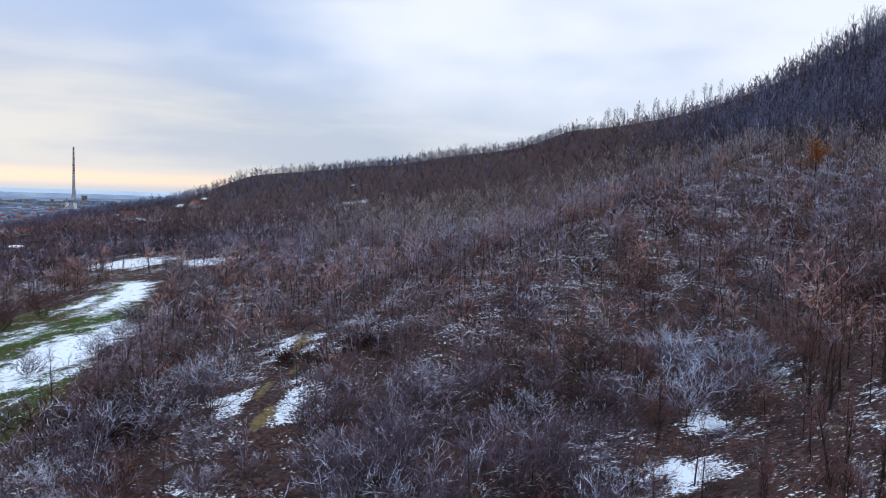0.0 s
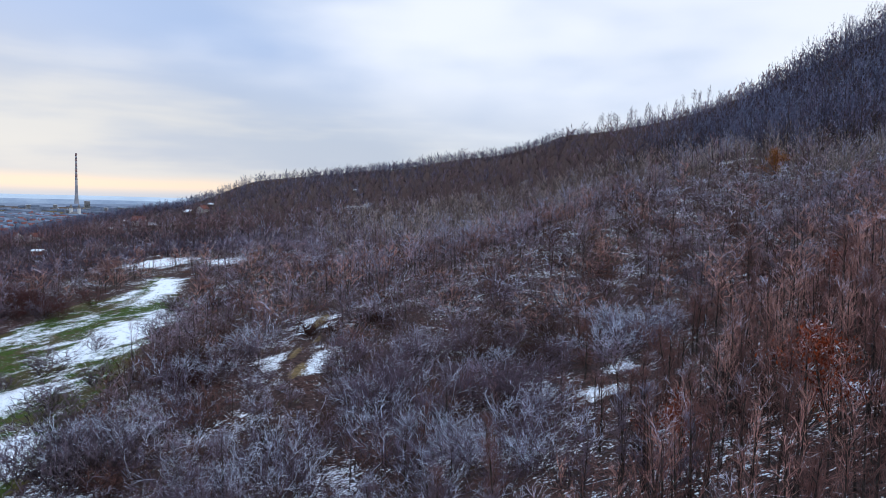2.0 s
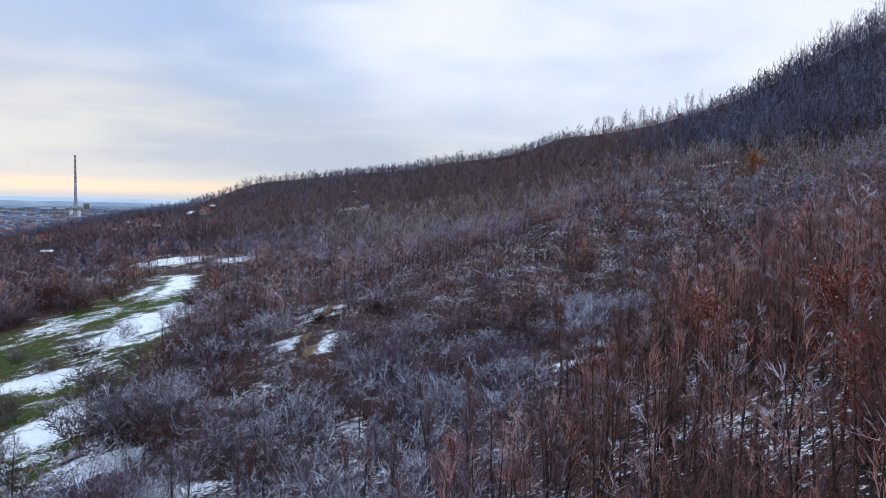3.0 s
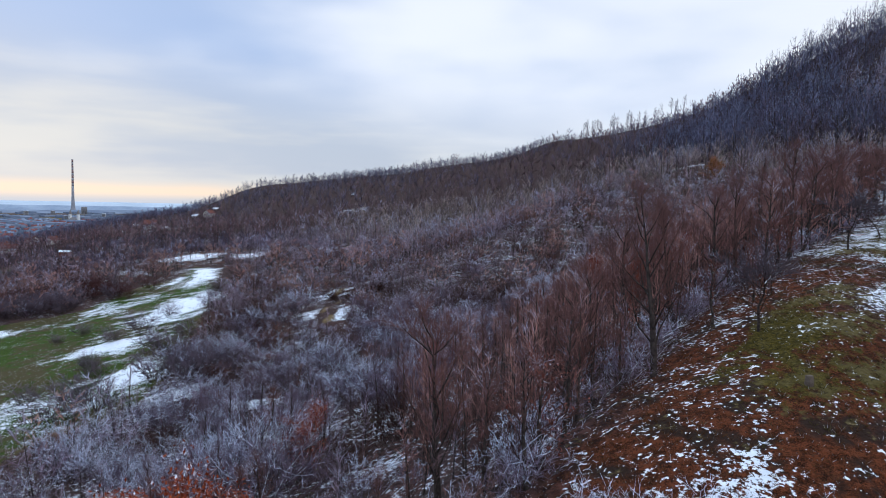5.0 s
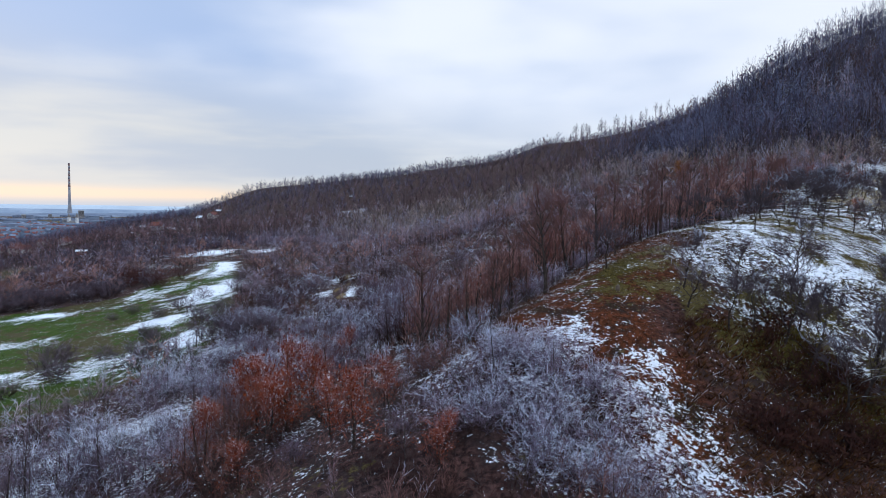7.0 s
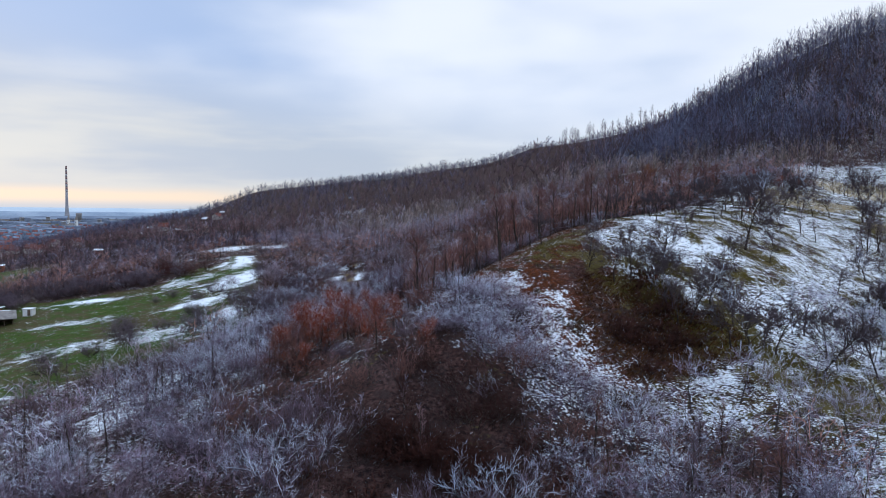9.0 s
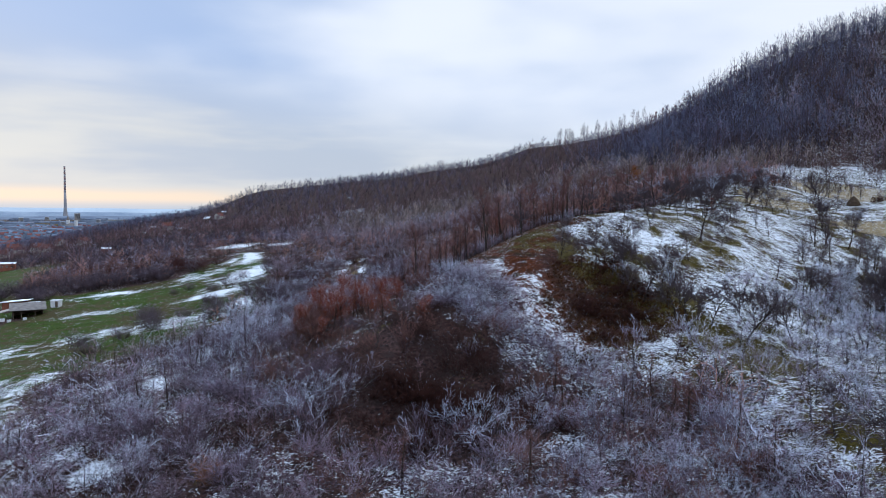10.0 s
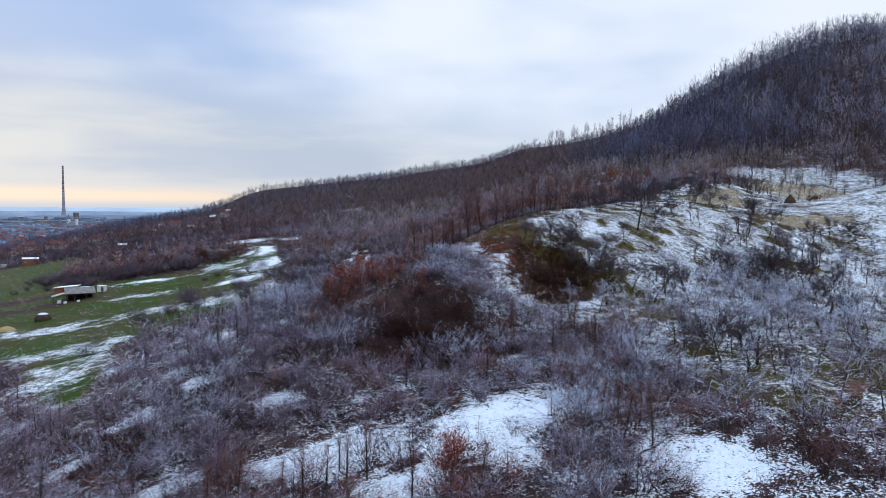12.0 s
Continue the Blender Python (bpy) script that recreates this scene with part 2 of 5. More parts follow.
BARK_FROST = bark("frosted_bark", (0.035, 0.028, 0.028), (0.10, 0.08, 0.075), 0.5)
LEAF_RUSSET = leaf("russet_leaves", (0.11, 0.018, 0.010), (0.36, 0.072, 0.024), 0.08)
LEAF_ORANGE = leaf("orange_leaves", (0.22, 0.07, 0.012), (0.42, 0.17, 0.03), 0.02)
LEAF_PINK = leaf("faded_red_leaves", (0.13, 0.035, 0.025), (0.30, 0.11, 0.085), 0.14)
TUSSOCK = leaf("withered_grass", (0.026, 0.010, 0.005), (0.140, 0.062, 0.022), 0.03)
TUSSOCK_OLIVE = leaf("olive_grass", (0.022, 0.020, 0.006), (0.110, 0.085, 0.028), 0.03)
TUSSOCK_GREEN = leaf("green_grass", (0.010, 0.028, 0.003), (0.064, 0.100, 0.013), 0.03)

# ---- the land ----
SLOPE = (7.0730, 0.0929, -0.0003)  # height at the origin, rise to the east, rise to the north
PLAIN = -38.0
FORMS = [  # centre x, y, height, half widths, turn
    (450.5, 315.3, 180.6, 114.4, 186.2, 47.9),  # main hill
    (222.0, 717.5, 75.9, 357.1, 172.2, 7.2),  # far ridge
    (-388.6, 853.6, 26.6, 110.0, 100.0, 0.0),  # long western ridge
    (108.9, 183.5, 40.4, 39.6, 117.4, -30.8),  # upper slope
    (156.1, 47.2, 27.7, 29.5, 109.4, -67.3),  # orchard spur
    (17.2, -24.4, 5.7, 8.3, 19.9, -38.5),  # knoll nose
    (111.9, 17.9, -23.9, 30.1, 46.5, -43.4),  # hollow below the orchard
    (-66.8, -99.1, -8.1, 56.1, 119.9, -24.0),  # flank of the spur
    (-72.8, 163.7, 9.3, 56.2, 59.9, -3.0),  # western shoulder
    (93.3, 155.4, -21.2, 19.5, 104.8, -34.8),  # saddle
    (48.1, -217.6, -14.8, 122.6, 50.7, 56.5),  # dip behind
    (-149.8, 329.1, 8.7, 123.5, 58.1, -50.0),  # town-side shoulder
    (-113.2, 853.9, 41.2, 72.0, 116.5, -40.8),  # nose of the ridge
    (410.5, 352.2, -66.6, 58.9, 53.7, -16.3),  # upper flank
    (-15.0, 56.0, 1.6, 18.0, 18.0, 0.0),  # swell by the trail
    (-47.0, 80.0, 1.3, 20.0, 20.0, 0.0),  # meadow tongue
    (-22.0, -46.0, 1.9, 16.0, 16.0, 0.0),  # foot of the western thicket
    (5.0, -30.0, 0.9, 9.0, 9.0, 0.0),  # western lip of the knoll
    (40.0, -10.0, 1.5, 13.0, 13.0, 0.0),  # upper orchard
    (36.0, -78.0, 1.2, 14.0, 14.0, 0.0),  # lower orchard
    (118.0, 66.0, 1.1, 30.0, 30.0, 0.0),  # orchard top
    (-108.0, 80.0, 0.5, 20.0, 20.0, 0.0),  # farmyard
    (52.0, -66.0, 2.6, 16.0, 16.0, 0.0),  # hollow floor
    (-120.0, 800.0, -8.0, 45.0, 60.0, 0.0),  # dip in the far ridge
    (-212.0, 755.0, 5.0, 24.0, 40.0, 0.0),  # step on the ridge nose
    (-278.0, 740.0, -4.0, 24.0, 40.0, 0.0),
    (64.0, 640.0, -7.0, 24.0, 40.0, 0.0),
    (112.0, 630.0, 4.0, 20.0, 40.0, 0.0),
]
def land(x, y):
    """The height of the land, for numbers or arrays."""
    x, y = np.asarray(x, float), np.asarray(y, float)
    h = SLOPE[0] + SLOPE[1] * np.minimum(x, 700) + SLOPE[2] * y
    for cx, cy, top, wide, deep, turn in FORMS:
        c, s = math.cos(radians(turn)), math.sin(radians(turn))
        u, v = (x - cx) * c + (y - cy) * s, (y - cy) * c - (x - cx) * s
        h = h + top * np.exp(-0.5 * (u / wide) ** 2 - 0.5 * (v / deep) ** 2)
    h = PLAIN + 6 * np.logaddexp(0, (h - PLAIN) / 6)
    return h + 0.16 * np.sin(x * 0.43 + 1.7 * np.sin(y * 0.21)) * np.sin(y * 0.37 + 1.3 * np.sin(x * 0.17))


def wobble(x, y, size, seed=0.0):
    """A smooth field between about -1 and 1 with features of that size."""
    k = 2 * math.pi / size
    return (np.sin(k * x + 2.1 * np.sin(0.6 * k * y + seed) + seed) * np.sin(0.9 * k * y + 1.8 * np.sin(0.7 * k * x + 2 * seed))
            + 0.5 * np.sin(2.1 * k * (x + 0.6 * y) + 3 * seed) * np.sin(1.9 * k * (y - 0.5 * x) + seed)) / 1.2


def inside(x, y, outline):
    """How far inside the outline, in metres (negative: outside)."""
    x, y = np.asarray(x, float), np.asarray(y, float)
    near, odd = np.full(x.shape, 1e9), np.zeros(x.shape, bool)
    for (ax, ay), (bx, by) in zip(outline, outline[1:] + outline[:1]):
        t = np.clip(((x - ax) * (bx - ax) + (y - ay) * (by - ay)) / ((bx - ax) ** 2 + (by - ay) ** 2), 0, 1)
        near = np.minimum(near, np.hypot(x - ax - t * (bx - ax), y - ay - t * (by - ay)))
        if ay != by:
            odd ^= ((ay > y) != (by > y)) & (x < ax + (y - ay) / (by - ay) * (bx - ax))
    return np.where(odd, near, -near)


def along(x, y, line):
    """The distance from a line of points."""
    near = np.full(np.shape(x), 1e9)
    for (ax, ay), (bx, by) in zip(line, line[1:]):
        t = np.clip(((x - ax) * (bx - ax) + (y - ay) * (by - ay)) / ((bx - ax) ** 2 + (by - ay) ** 2), 0, 1)
        near = np.minimum(near, np.hypot(x - ax - t * (bx - ax), y - ay - t * (by - ay)))
    return near


def blob(x, y, cx, cy, wide, deep, turn=0.0):
    """1 in the middle of an ellipse, 0 at its rim, negative outside."""
    c, s = math.cos(radians(turn)), math.sin(radians(turn))
    u, v = (x - cx) * c + (y - cy) * s, (y - cy) * c - (x - cx) * s
    return 1 - np.hypot(u / wide, v / deep)


MEADOW = [(-100, 89), (-86, 93), (-75, 99), (-74, 116), (-66, 126), (-67, 146), (-57, 140), (-46, 108), (-40, 76), (-35, 52), (-31, 32),
          (-41, 13), (-53, -8), (-54, -17), (-46, -36), (-44, -46), (-41, -57), (-49, -54), (-58, -42), (-69, -23), (-77, -16), (-120, -10), (-215, 60), (-285, 300), (-205, 290), (-158, 160), (-128, 104)]
ORCHARD = [(5, -31), (13, -20), (19, -12), (26, -8), (34, 3), (60, 34), (80, 75), (100, 104), (135, 125), (165, 190), (205, 215), (226, 178),
           (160, 75), (125, 22), (104, -20), (96, -60), (80, -94), (47, -92), (36, -82), (31, -66), (33, -55), (23, -50), (17, -43), (12, -35)]
TRAIL = [(-16, 82), (-15, 74), (-14.5, 67), (-15.2, 62), (-15, 59), (-14, 55), (-13, 51)]
TRACK = [(-73, 166), (-67, 150), (-62, 130), (-60, 104), (-66, 84), (-82, 62), (-110, 40)]
# openings in the thicket with lying snow: x, y, half width, half depth, turn
GLADES = [(-4, -82, 8, 4.5, 20), (11.5, -79, 9.5, 5.5, 18), (29, -93, 6, 5, 0), (20, 48, 1.8, 1.8, 0), (15, 40, 2.0, 3.0, -20), (-16.5, 78, 2.9, 5.5, 10), (-17.6, 60, 1.9, 2.6, 0), (-12.6, 57, 1.3, 3.5, 0),
          (-31, -66, 4, 1.8, 50), (-20, -85, 4, 1.8, 40), (-25, -58, 3, 1.6, 0), (-13, -68, 3, 2, 0)]
GLADES += [(-33, -77, 3, 1.2, 60), (-76, 172, 9, 13, 30), (-56, 166, 6, 7, 0), (-30, -32, 2.5, 6, 20), (-28, -7, 4.5, 8, -20), (3, -90, 4, 3.5, 0), (13, -86, 3, 4, 0), (-28, 31, 4, 3, 30), (-19, 23, 3, 2, 0)]


def glade(x, y):
    return np.max([blob(x, y, *g) for g in GLADES], axis=0) + 0.36 * wobble(x, y, 5.5, 0.7) + 0.2 * wobble(x, y, 2.2, 1.7)


ORCHARD_TREES = []  # x, y and height, in three plots
ORCHARD_TREES += [(31, -5, 3.1), (37, -6, 3.3), (40, -10, 2.9), (47, 7, 2.7), (48.5, 8.5, 2.7), (53, 10, 4), (49, 3, 2.8), (55, 7, 3), (48, -10, 7.4), (55, -4, 4), (50, -13, 3.1),
                  (43, -19, 3.5), (62, 8, 3.5), (57, 2, 2.1), (80, 42, 5.1), (82, 39, 5), (84, 42, 4.4), (96, 84, 4), (87, 37, 3.5), (95, 38, 8.2), (89, 26, 5.2)]
ORCHARD_TREES += [(67, -7, 3.5), (105, 49, 3.3), (98, 30, 4.1), (36, -28, 4.5), (37, -32, 4), (35, -41, 5.7), (39, -37, 4.7), (29, -28, 4.1), (30, -34, 3.9), (25, -28, 3.4), (23, -24, 3.3),
                  (28, -22, 2.9), (33, -21, 4.5), (57, -17, 2.8), (56, -26, 4.3), (61, -21, 3.4), (57, -31, 3.4), (47, -41, 4.5), (41, -42, 5.5), (45, -36, 3.8), (70, -14, 4.1)]
ORCHARD_TREES += [(27, -27.5, 3.8), (29.5, -30.5, 4.6), (32, -32.5, 4.8), (22.5, -26.5, 3.0), (35, -36, 4.2), (31, -26, 3.2), (65, -29, 7), (67.5, -27, 6.6), (76, -32, 5.9), (73, -41, 4.6), (76, -44, 4), (63, -50, 5.3), (40, -76, 4.6), (43, -80, 2.9), (78, -20, 6), (53, -77, 3.7), (37, -77, 5.6),
                  (37, -66, 3.1), (92, 32, 4.5), (101, 18, 4.9), (108, 24, 4.3), (112, 18, 5.8), (82, 34, 3.8), (88, 16, 5.5), (18, -20, 3.2), (62, 22, 3.6), (68, 30, 4.2)]

# rows just inside the brow
ORCHARD_TREES += [(43, 1, 3.4), (46, 12, 3.8), (52, 16, 4.2), (58, 20, 3.6), (55, 24, 4.4), (63, 28, 4.0), (66, 35, 4.6), (72, 38, 3.8), (70, 45, 4.8), (76, 50, 4.2), (79, 57, 4.6), (84, 52, 3.9), (83, 64, 4.8), (89, 70, 4.4),
                  (92, 77, 4.7), (98, 90, 4.3), (103, 83, 3.8), (74, 30, 3.5), (39, 4, 3.0), (64, 15, 3.4), (110, 100, 4.4), (118, 105, 4.0), (126, 112, 4.6)]


def shares(x, y):
    """How much snow, grass, straw and mud lies at a place."""
    rough = wobble(x, y, 9, 1.0)
    field = inside(x, y, MEADOW) + 1.5 * rough
    slope = inside(x, y, ORCHARD) + 1.0 * rough
    open_field, open_slope = np.clip(field / 3, 0, 1), np.clip(slope / 3 + 0.5, 0, 1)
    snow = 0.25 + 0.15 * wobble(x, y, 23, 2.0) + 0.06 * np.clip((x - 8) / 4, 0, 1) * np.clip((-38 - y) / 5, 0, 1) + 0.05 * np.clip((-16 - x) / 6, 0, 1) * np.clip((12 - y) / 8, 0, 1) - 0.07 * np.clip((y - 20) / 20, 0, 1)
    grass = 0.05 + 0.25 * (wobble(x, y, 31, 4.0) > 0.4)
    # the meadow: green low down, white on the upper tongue and in drifts
    tongue = np.max([blob(x, y, -50, 91, 10, 20, 4), blob(x, y, -60, 132, 9, 22, 0) + 0.1, blob(x, y, -52, 63, 10, 6.5, 20), blob(x, y, -40, 38, 8, 16, 15), blob(x, y, -86, 83, 11, 4.5, 5), blob(x, y, -49, 36, 14, 9, 20), blob(x, y, -66, 100, 6, 14, -20), blob(x, y, -81, 58, 10, 3.5, 12),
                     blob(x, y, -67, 32, 16, 5.5, 25), blob(x, y, -88, 16, 17, 6.5, 20), blob(x, y, -66, -14, 24, 9, 20), blob(x, y, -56, -36, 12, 22, -20)], axis=0)
    deep = np.max([blob(x, y, -86, 83, 7, 3, 5) * 0.7, blob(x, y, -49, 92, 9, 19, 4), blob(x, y, -60, 132, 7, 18), blob(x, y, -52, 63, 8, 5, 20), blob(x, y, -40, 44, 4.5, 7, 15)], axis=0)
    drifts = tongue + 0.5 * wobble(x, y, 13, 3.0) + 0.5 * wobble(x, y, 4.5, 1.3)
    white = np.clip(0.09 + 0.42 * np.clip(drifts * 1.8 + 0.2, 0, 1) + 0.75 * np.clip(deep, 0, 1), 0.1, 0.88)
    white = np.where(along(x, y, TRACK) < 1.6, np.minimum(white, 0.40), white)
    snow, grass = snow + (white - snow) * open_field, grass + (1 - grass) * open_field
    soil = np.maximum(blob(x, y, -126, 66, 18, 5, 20), blob(x, y, -109, 51, 13, 4, 45)) + 0.4 * wobble(x, y, 8, 2.6)
    snow, grass = np.where(soil > 0, np.minimum(snow, 0.1), snow), np.where(soil > 0, 0.2, grass)
    # the orchard: thin snow with tussocks, bare under the trees
    thin = 0.49 + 0.12 * wobble(x, y, 27, 5.0)
    far_up = np.clip((y - 20) / 40, 0, 1)
    thin = thin - 0.05 * far_up - 0.10 * np.clip((-38 - y + 0.4 * (x - 40)) / 12, 0, 1)
    turf_spots = np.max([blob(x, y, 41.5, -47.5, 4.5, 3), blob(x, y, 39, -83, 5, 2.5), blob(x, y, 53, -75, 3, 1.5), blob(x, y, 86, 0, 9, 3, 20), blob(x, y, 38, -30, 3, 2)], axis=0) + 0.15 * wobble(x, y, 4, 2.4)
    thin = np.where(turf_spots > 0, 0.12, thin)
    straw_up = np.max([blob(x, y, 98, 62, 20, 11, 40), blob(x, y, 108, 90, 20, 8, 50), blob(x, y, 165, 145, 40, 18, 40), blob(x, y, 108, 36, 16, 6, 10), blob(x, y, 88, 58, 10, 7, 30)], axis=0) + 0.2 * rough
    crown = np.max([blob(x, y, 14, -24, 11, 9, 50) * 1.4, blob(x, y, 19, -33, 15, 12, 40), blob(x, y, 23, -12, 9, 5, 40)], axis=0)
    dark_side = np.max([blob(x, y, 28.5, -33.5, 8.5, 6.5, -20), blob(x, y, 26, -38, 6, 6, 0), blob(x, y, 23, -29, 5, 4, 0)], axis=0) + 0.15 * wobble(x, y, 4, 0.8)
    drifted = np.max([blob(x, y, 16, -39, 6, 6.5, 10), blob(x, y, 19, -41, 5, 7, 20), blob(x, y, 12, -31, 4, 1.8, 30), blob(x, y, 27, -24, 4, 2.5, 30), blob(x, y, 26, -43, 3.5, 2, 20)], axis=0) + 0.25 * wobble(x, y, 5, 2.0)
    bare_top = 0.20 + 0.15 * wobble(x, y, 6, 6.0)
    thin = np.where(crown > 0, bare_top, thin)
    thin = np.where(drifted > 0.1, 0.48 + 0.1 * wobble(x, y, 3.5, 1.1), thin)
    thin = np.where(dark_side > 0.08, 0.10 + 0.08 * wobble(x, y, 3, 2.9), thin)
    thin = np.where(straw_up > 0.1, 0.28, thin)
    snow = snow + (thin - snow) * open_slope
    olive = 1 - along(x, y, [(18, -24), (23, -19), (27, -22), (27, -28)]) / 3.6 + 0.3 * wobble(x, y, 5, 0.4)
    turf = np.where(crown > 0, np.where(olive > 0, 0.52, 0.2), np.where(turf_spots > 0, 0.9, 0.5))
    grass = grass + (turf - grass) * open_slope
    for tx, ty, tall in ORCHARD_TREES:
        bare = blob(x, y, tx + 0.6, ty - 0.9, 0.55 * tall, 0.42 * tall, -30)
        snow = np.where(bare > 0, np.minimum(snow, 0.22 - 0.15 * bare), snow)
        grass = np.where(bare > 0, 0.75, grass)
    straw = np.clip(straw_up * 3, 0, 1) * np.maximum(open_slope, blob(x, y, 185, 165, 45, 40, 40) > 0) + 0.12 * open_slope
    white = glade(x, y)
    snow = np.where(white > -0.1, np.maximum(snow, np.clip(0.54 + white * 0.5, 0, 0.82)), snow)
    snow = np.where(np.maximum(blob(x, y, 1, -49, 12, 9), blob(x, y, 4, -57, 12, 6, -10)) > 0, 0.02, snow)
    # far slopes: snow between the trees in clearings; the plain lies under thin snow and fields
    clearing = np.max([blob(x, y, 92, 214, 14, 7, 0), blob(x, y, -207, 462, 22, 9, 0), blob(x, y, -60, 470, 14, 8, 0), blob(x, y, 120, 300, 25, 8, 0), blob(x, y, 185, 165, 45, 40, 40),
                       blob(x, y, -110, 225, 22, 14, 0), blob(x, y, -250, 650, 9, 5, 0)], axis=0)
    snow = np.where(clearing > 0, np.where(straw_up > 0, 0.30, 0.46), snow)
    snow = snow - (snow - 0.04) * np.clip((y - 380) / 60, 0, 1) * (clearing < 0)
    town = np.clip((-land(x, y) - 18) / 10, 0, 1)
    snow = snow + (0.12 + 0.2 * wobble(x, y, 260, 7.0) - snow) * town
    grass = grass + (0.5 + 0.4 * wobble(x, y, 340, 8.0) - grass) * town
    mud = np.clip(1.2 - along(x, y, TRAIL) / 0.9, 0, 1)
    snow = np.where(mud > 0.2, 0.04, snow)
    ruts = np.abs(along(x, y, TRACK) - 0.9)
    mud = np.maximum(mud, np.clip(1.0 - ruts / 0.5, 0, 0.5))
    rust = np.clip(crown * 3 + 0.4, 0, 1) * open_slope * np.where(dark_side > 0.05, 0.3, 1.0) + 0.12 * (wobble(x, y, 19, 3.3) > 0.3) * (1 - open_field)
    return snow, grass, straw, mud, np.clip(rust, 0, 1), open_field


def even_steps(low, high, step, reach):
    """Even steps from low to high that widen outwards to the reach."""
    steps = list(np.arange(low, high + step, step))
    for sign in (-1, 1):
        s, grow = step, steps[0] if sign < 0 else steps[-1]
        while abs(grow) < reach:
            s = min(s * 1.11, 16) if abs(grow) < 950 else s * 1.11
            grow += sign * s
            steps.insert(0, grow) if sign < 0 else steps.append(grow)
    return np.array(steps)


def sheet_mesh(name, xs, ys):
    gx, gy = np.meshgrid(xs, ys)
    x, y = gx.ravel(), gy.ravel()
    mesh = bpy.data.meshes.new(name)
    n, m = len(xs), len(ys)
    first = (np.arange(m - 1)[:, None] * n + np.arange(n - 1)).ravel()
    fill_mesh(mesh, np.column_stack((x, y, land(x, y))), np.column_stack((first, first + 1, first + n + 1, first + n)))
    mesh.shade_smooth()
    return mesh, x, y


def fill_mesh(mesh, points, faces, kinds=None, **values):
    """Fill a mesh from arrays of points and of faces that all have as many corners."""
    corners = faces.shape[1]
    mesh.vertices.add(len(points))
    mesh.vertices.foreach_set("co", np.ascontiguousarray(points, np.float32).ravel())
    mesh.loops.add(faces.size)
    mesh.loops.foreach_set("vertex_index", np.ascontiguousarray(faces, np.int32).ravel())
    mesh.polygons.add(len(faces))
    mesh.polygons.foreach_set("loop_start", np.arange(0, faces.size, corners, dtype=np.int32))
    if kinds is not None:
        mesh.polygons.foreach_set("material_index", np.ascontiguousarray(kinds, np.int32))
    for name, value in values.items():
        value = np.ascontiguousarray(value, np.float32)
        if value.ndim > 1:
            mesh.attributes.new(name, "FLOAT_VECTOR", "POINT").data.foreach_set("vector", value.ravel())
        else:
            mesh.attributes.new(name, "FLOAT", "POINT").data.foreach_set("value", value)
    mesh.update(calc_edges=True)


ground_mesh, gx, gy = sheet_mesh("ground", even_steps(-118, 128, 1.6, 5200), even_steps(-100, 160, 1.6, 5200))
for name, values in zip(("snow", "grass", "straw", "mud", "rust", "lush"), shares(gx, gy)):
    ground_mesh.attributes.new(name, "FLOAT", "POINT").data.foreach_set("value", np.asarray(values, np.float32))
ground_mesh.materials.append(GROUND)
tagged(new("ground", ground_mesh), "hilly winter ground with thin snow, grass and brown leaf litter", "ground", kind="structure")

# ---- plants ----
def part(name, points, faces, mat, parent, label=""):
    """One mesh under a thing; faces are triangles."""
    mesh = bpy.data.meshes.new(name)
    points = np.array(points)
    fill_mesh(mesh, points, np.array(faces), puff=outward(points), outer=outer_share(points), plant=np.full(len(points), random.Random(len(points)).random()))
    mesh.materials.append(mat)
    ob = new(name, mesh)
    ob.parent = parent
    return tagged(ob, label)


def across(d):
    """Two directions square to d."""
    a = d.cross(Vector((0, 0, 1)) if abs(d.z) < 0.9 else Vector((1, 0, 0))).normalized()
    return a, d.cross(a).normalized()


def tube(V, F, line, radii, sides=3):
    start = len(V)
    for i, p in enumerate(line):
        d = (line[min(i + 1, len(line) - 1)] - line[max(i - 1, 0)]).normalized()
        a, b = across(d)
        for k in range(sides):
            w = 2 * math.pi * k / sides
            V.append(tuple(p + (a * math.cos(w) + b * math.sin(w)) * radii[i]))
    for i in range(len(line) - 1):
        for k in range(sides):
            q, r = start + i * sides + k, start + i * sides + (k + 1) % sides
            F += [(q, r, r + sides), (q, r + sides, q + sides)]


def blade(V, F, p, d, length, width, rng):
    """A twig: one long thin triangle."""
    a, b = across(d)
    w = rng.uniform(0, math.pi)
    side = (a * math.cos(w) + b * math.sin(w)) * (width * 0.5)
    n = len(V)
    V += [tuple(p - side), tuple(p + side), tuple(p + d * length)]
    F.append((n, n + 1, n + 2))


def jitter(rng, d, much):
    return (d + Vector((rng.gauss(0, much), rng.gauss(0, much), rng.gauss(0, much)))).normalized()


def path_of(rng, p, d, length, steps, wander, lift=0.0):
    line = [p.copy()]
    for _ in range(steps):
        d = jitter(rng, d + Vector((0, 0, lift)), wander)
        line.append(line[-1] + d * (length / steps))
    return line


def leaves(V, F, rng, line, count, size, spread):
    for _ in range(count):
        t = rng.random()
        i = min(int(t * (len(line) - 1)), len(line) - 2)
        p = line[i].lerp(line[i + 1], t * (len(line) - 1) - i) + Vector((rng.gauss(0, spread), rng.gauss(0, spread), rng.gauss(0, spread)))
        d = jitter(rng, Vector((0, 0, -0.4)), 1.0)
        a, b = across(d)
        s = size * rng.uniform(0.6, 1.3)
        n = len(V)
        V += [tuple(p), tuple(p + (d + a * 0.45) * s * 0.5), tuple(p + d * s), tuple(p + (d - a * 0.45) * s * 0.5)]
        F += [(n, n + 1, n + 2), (n, n + 2, n + 3)]


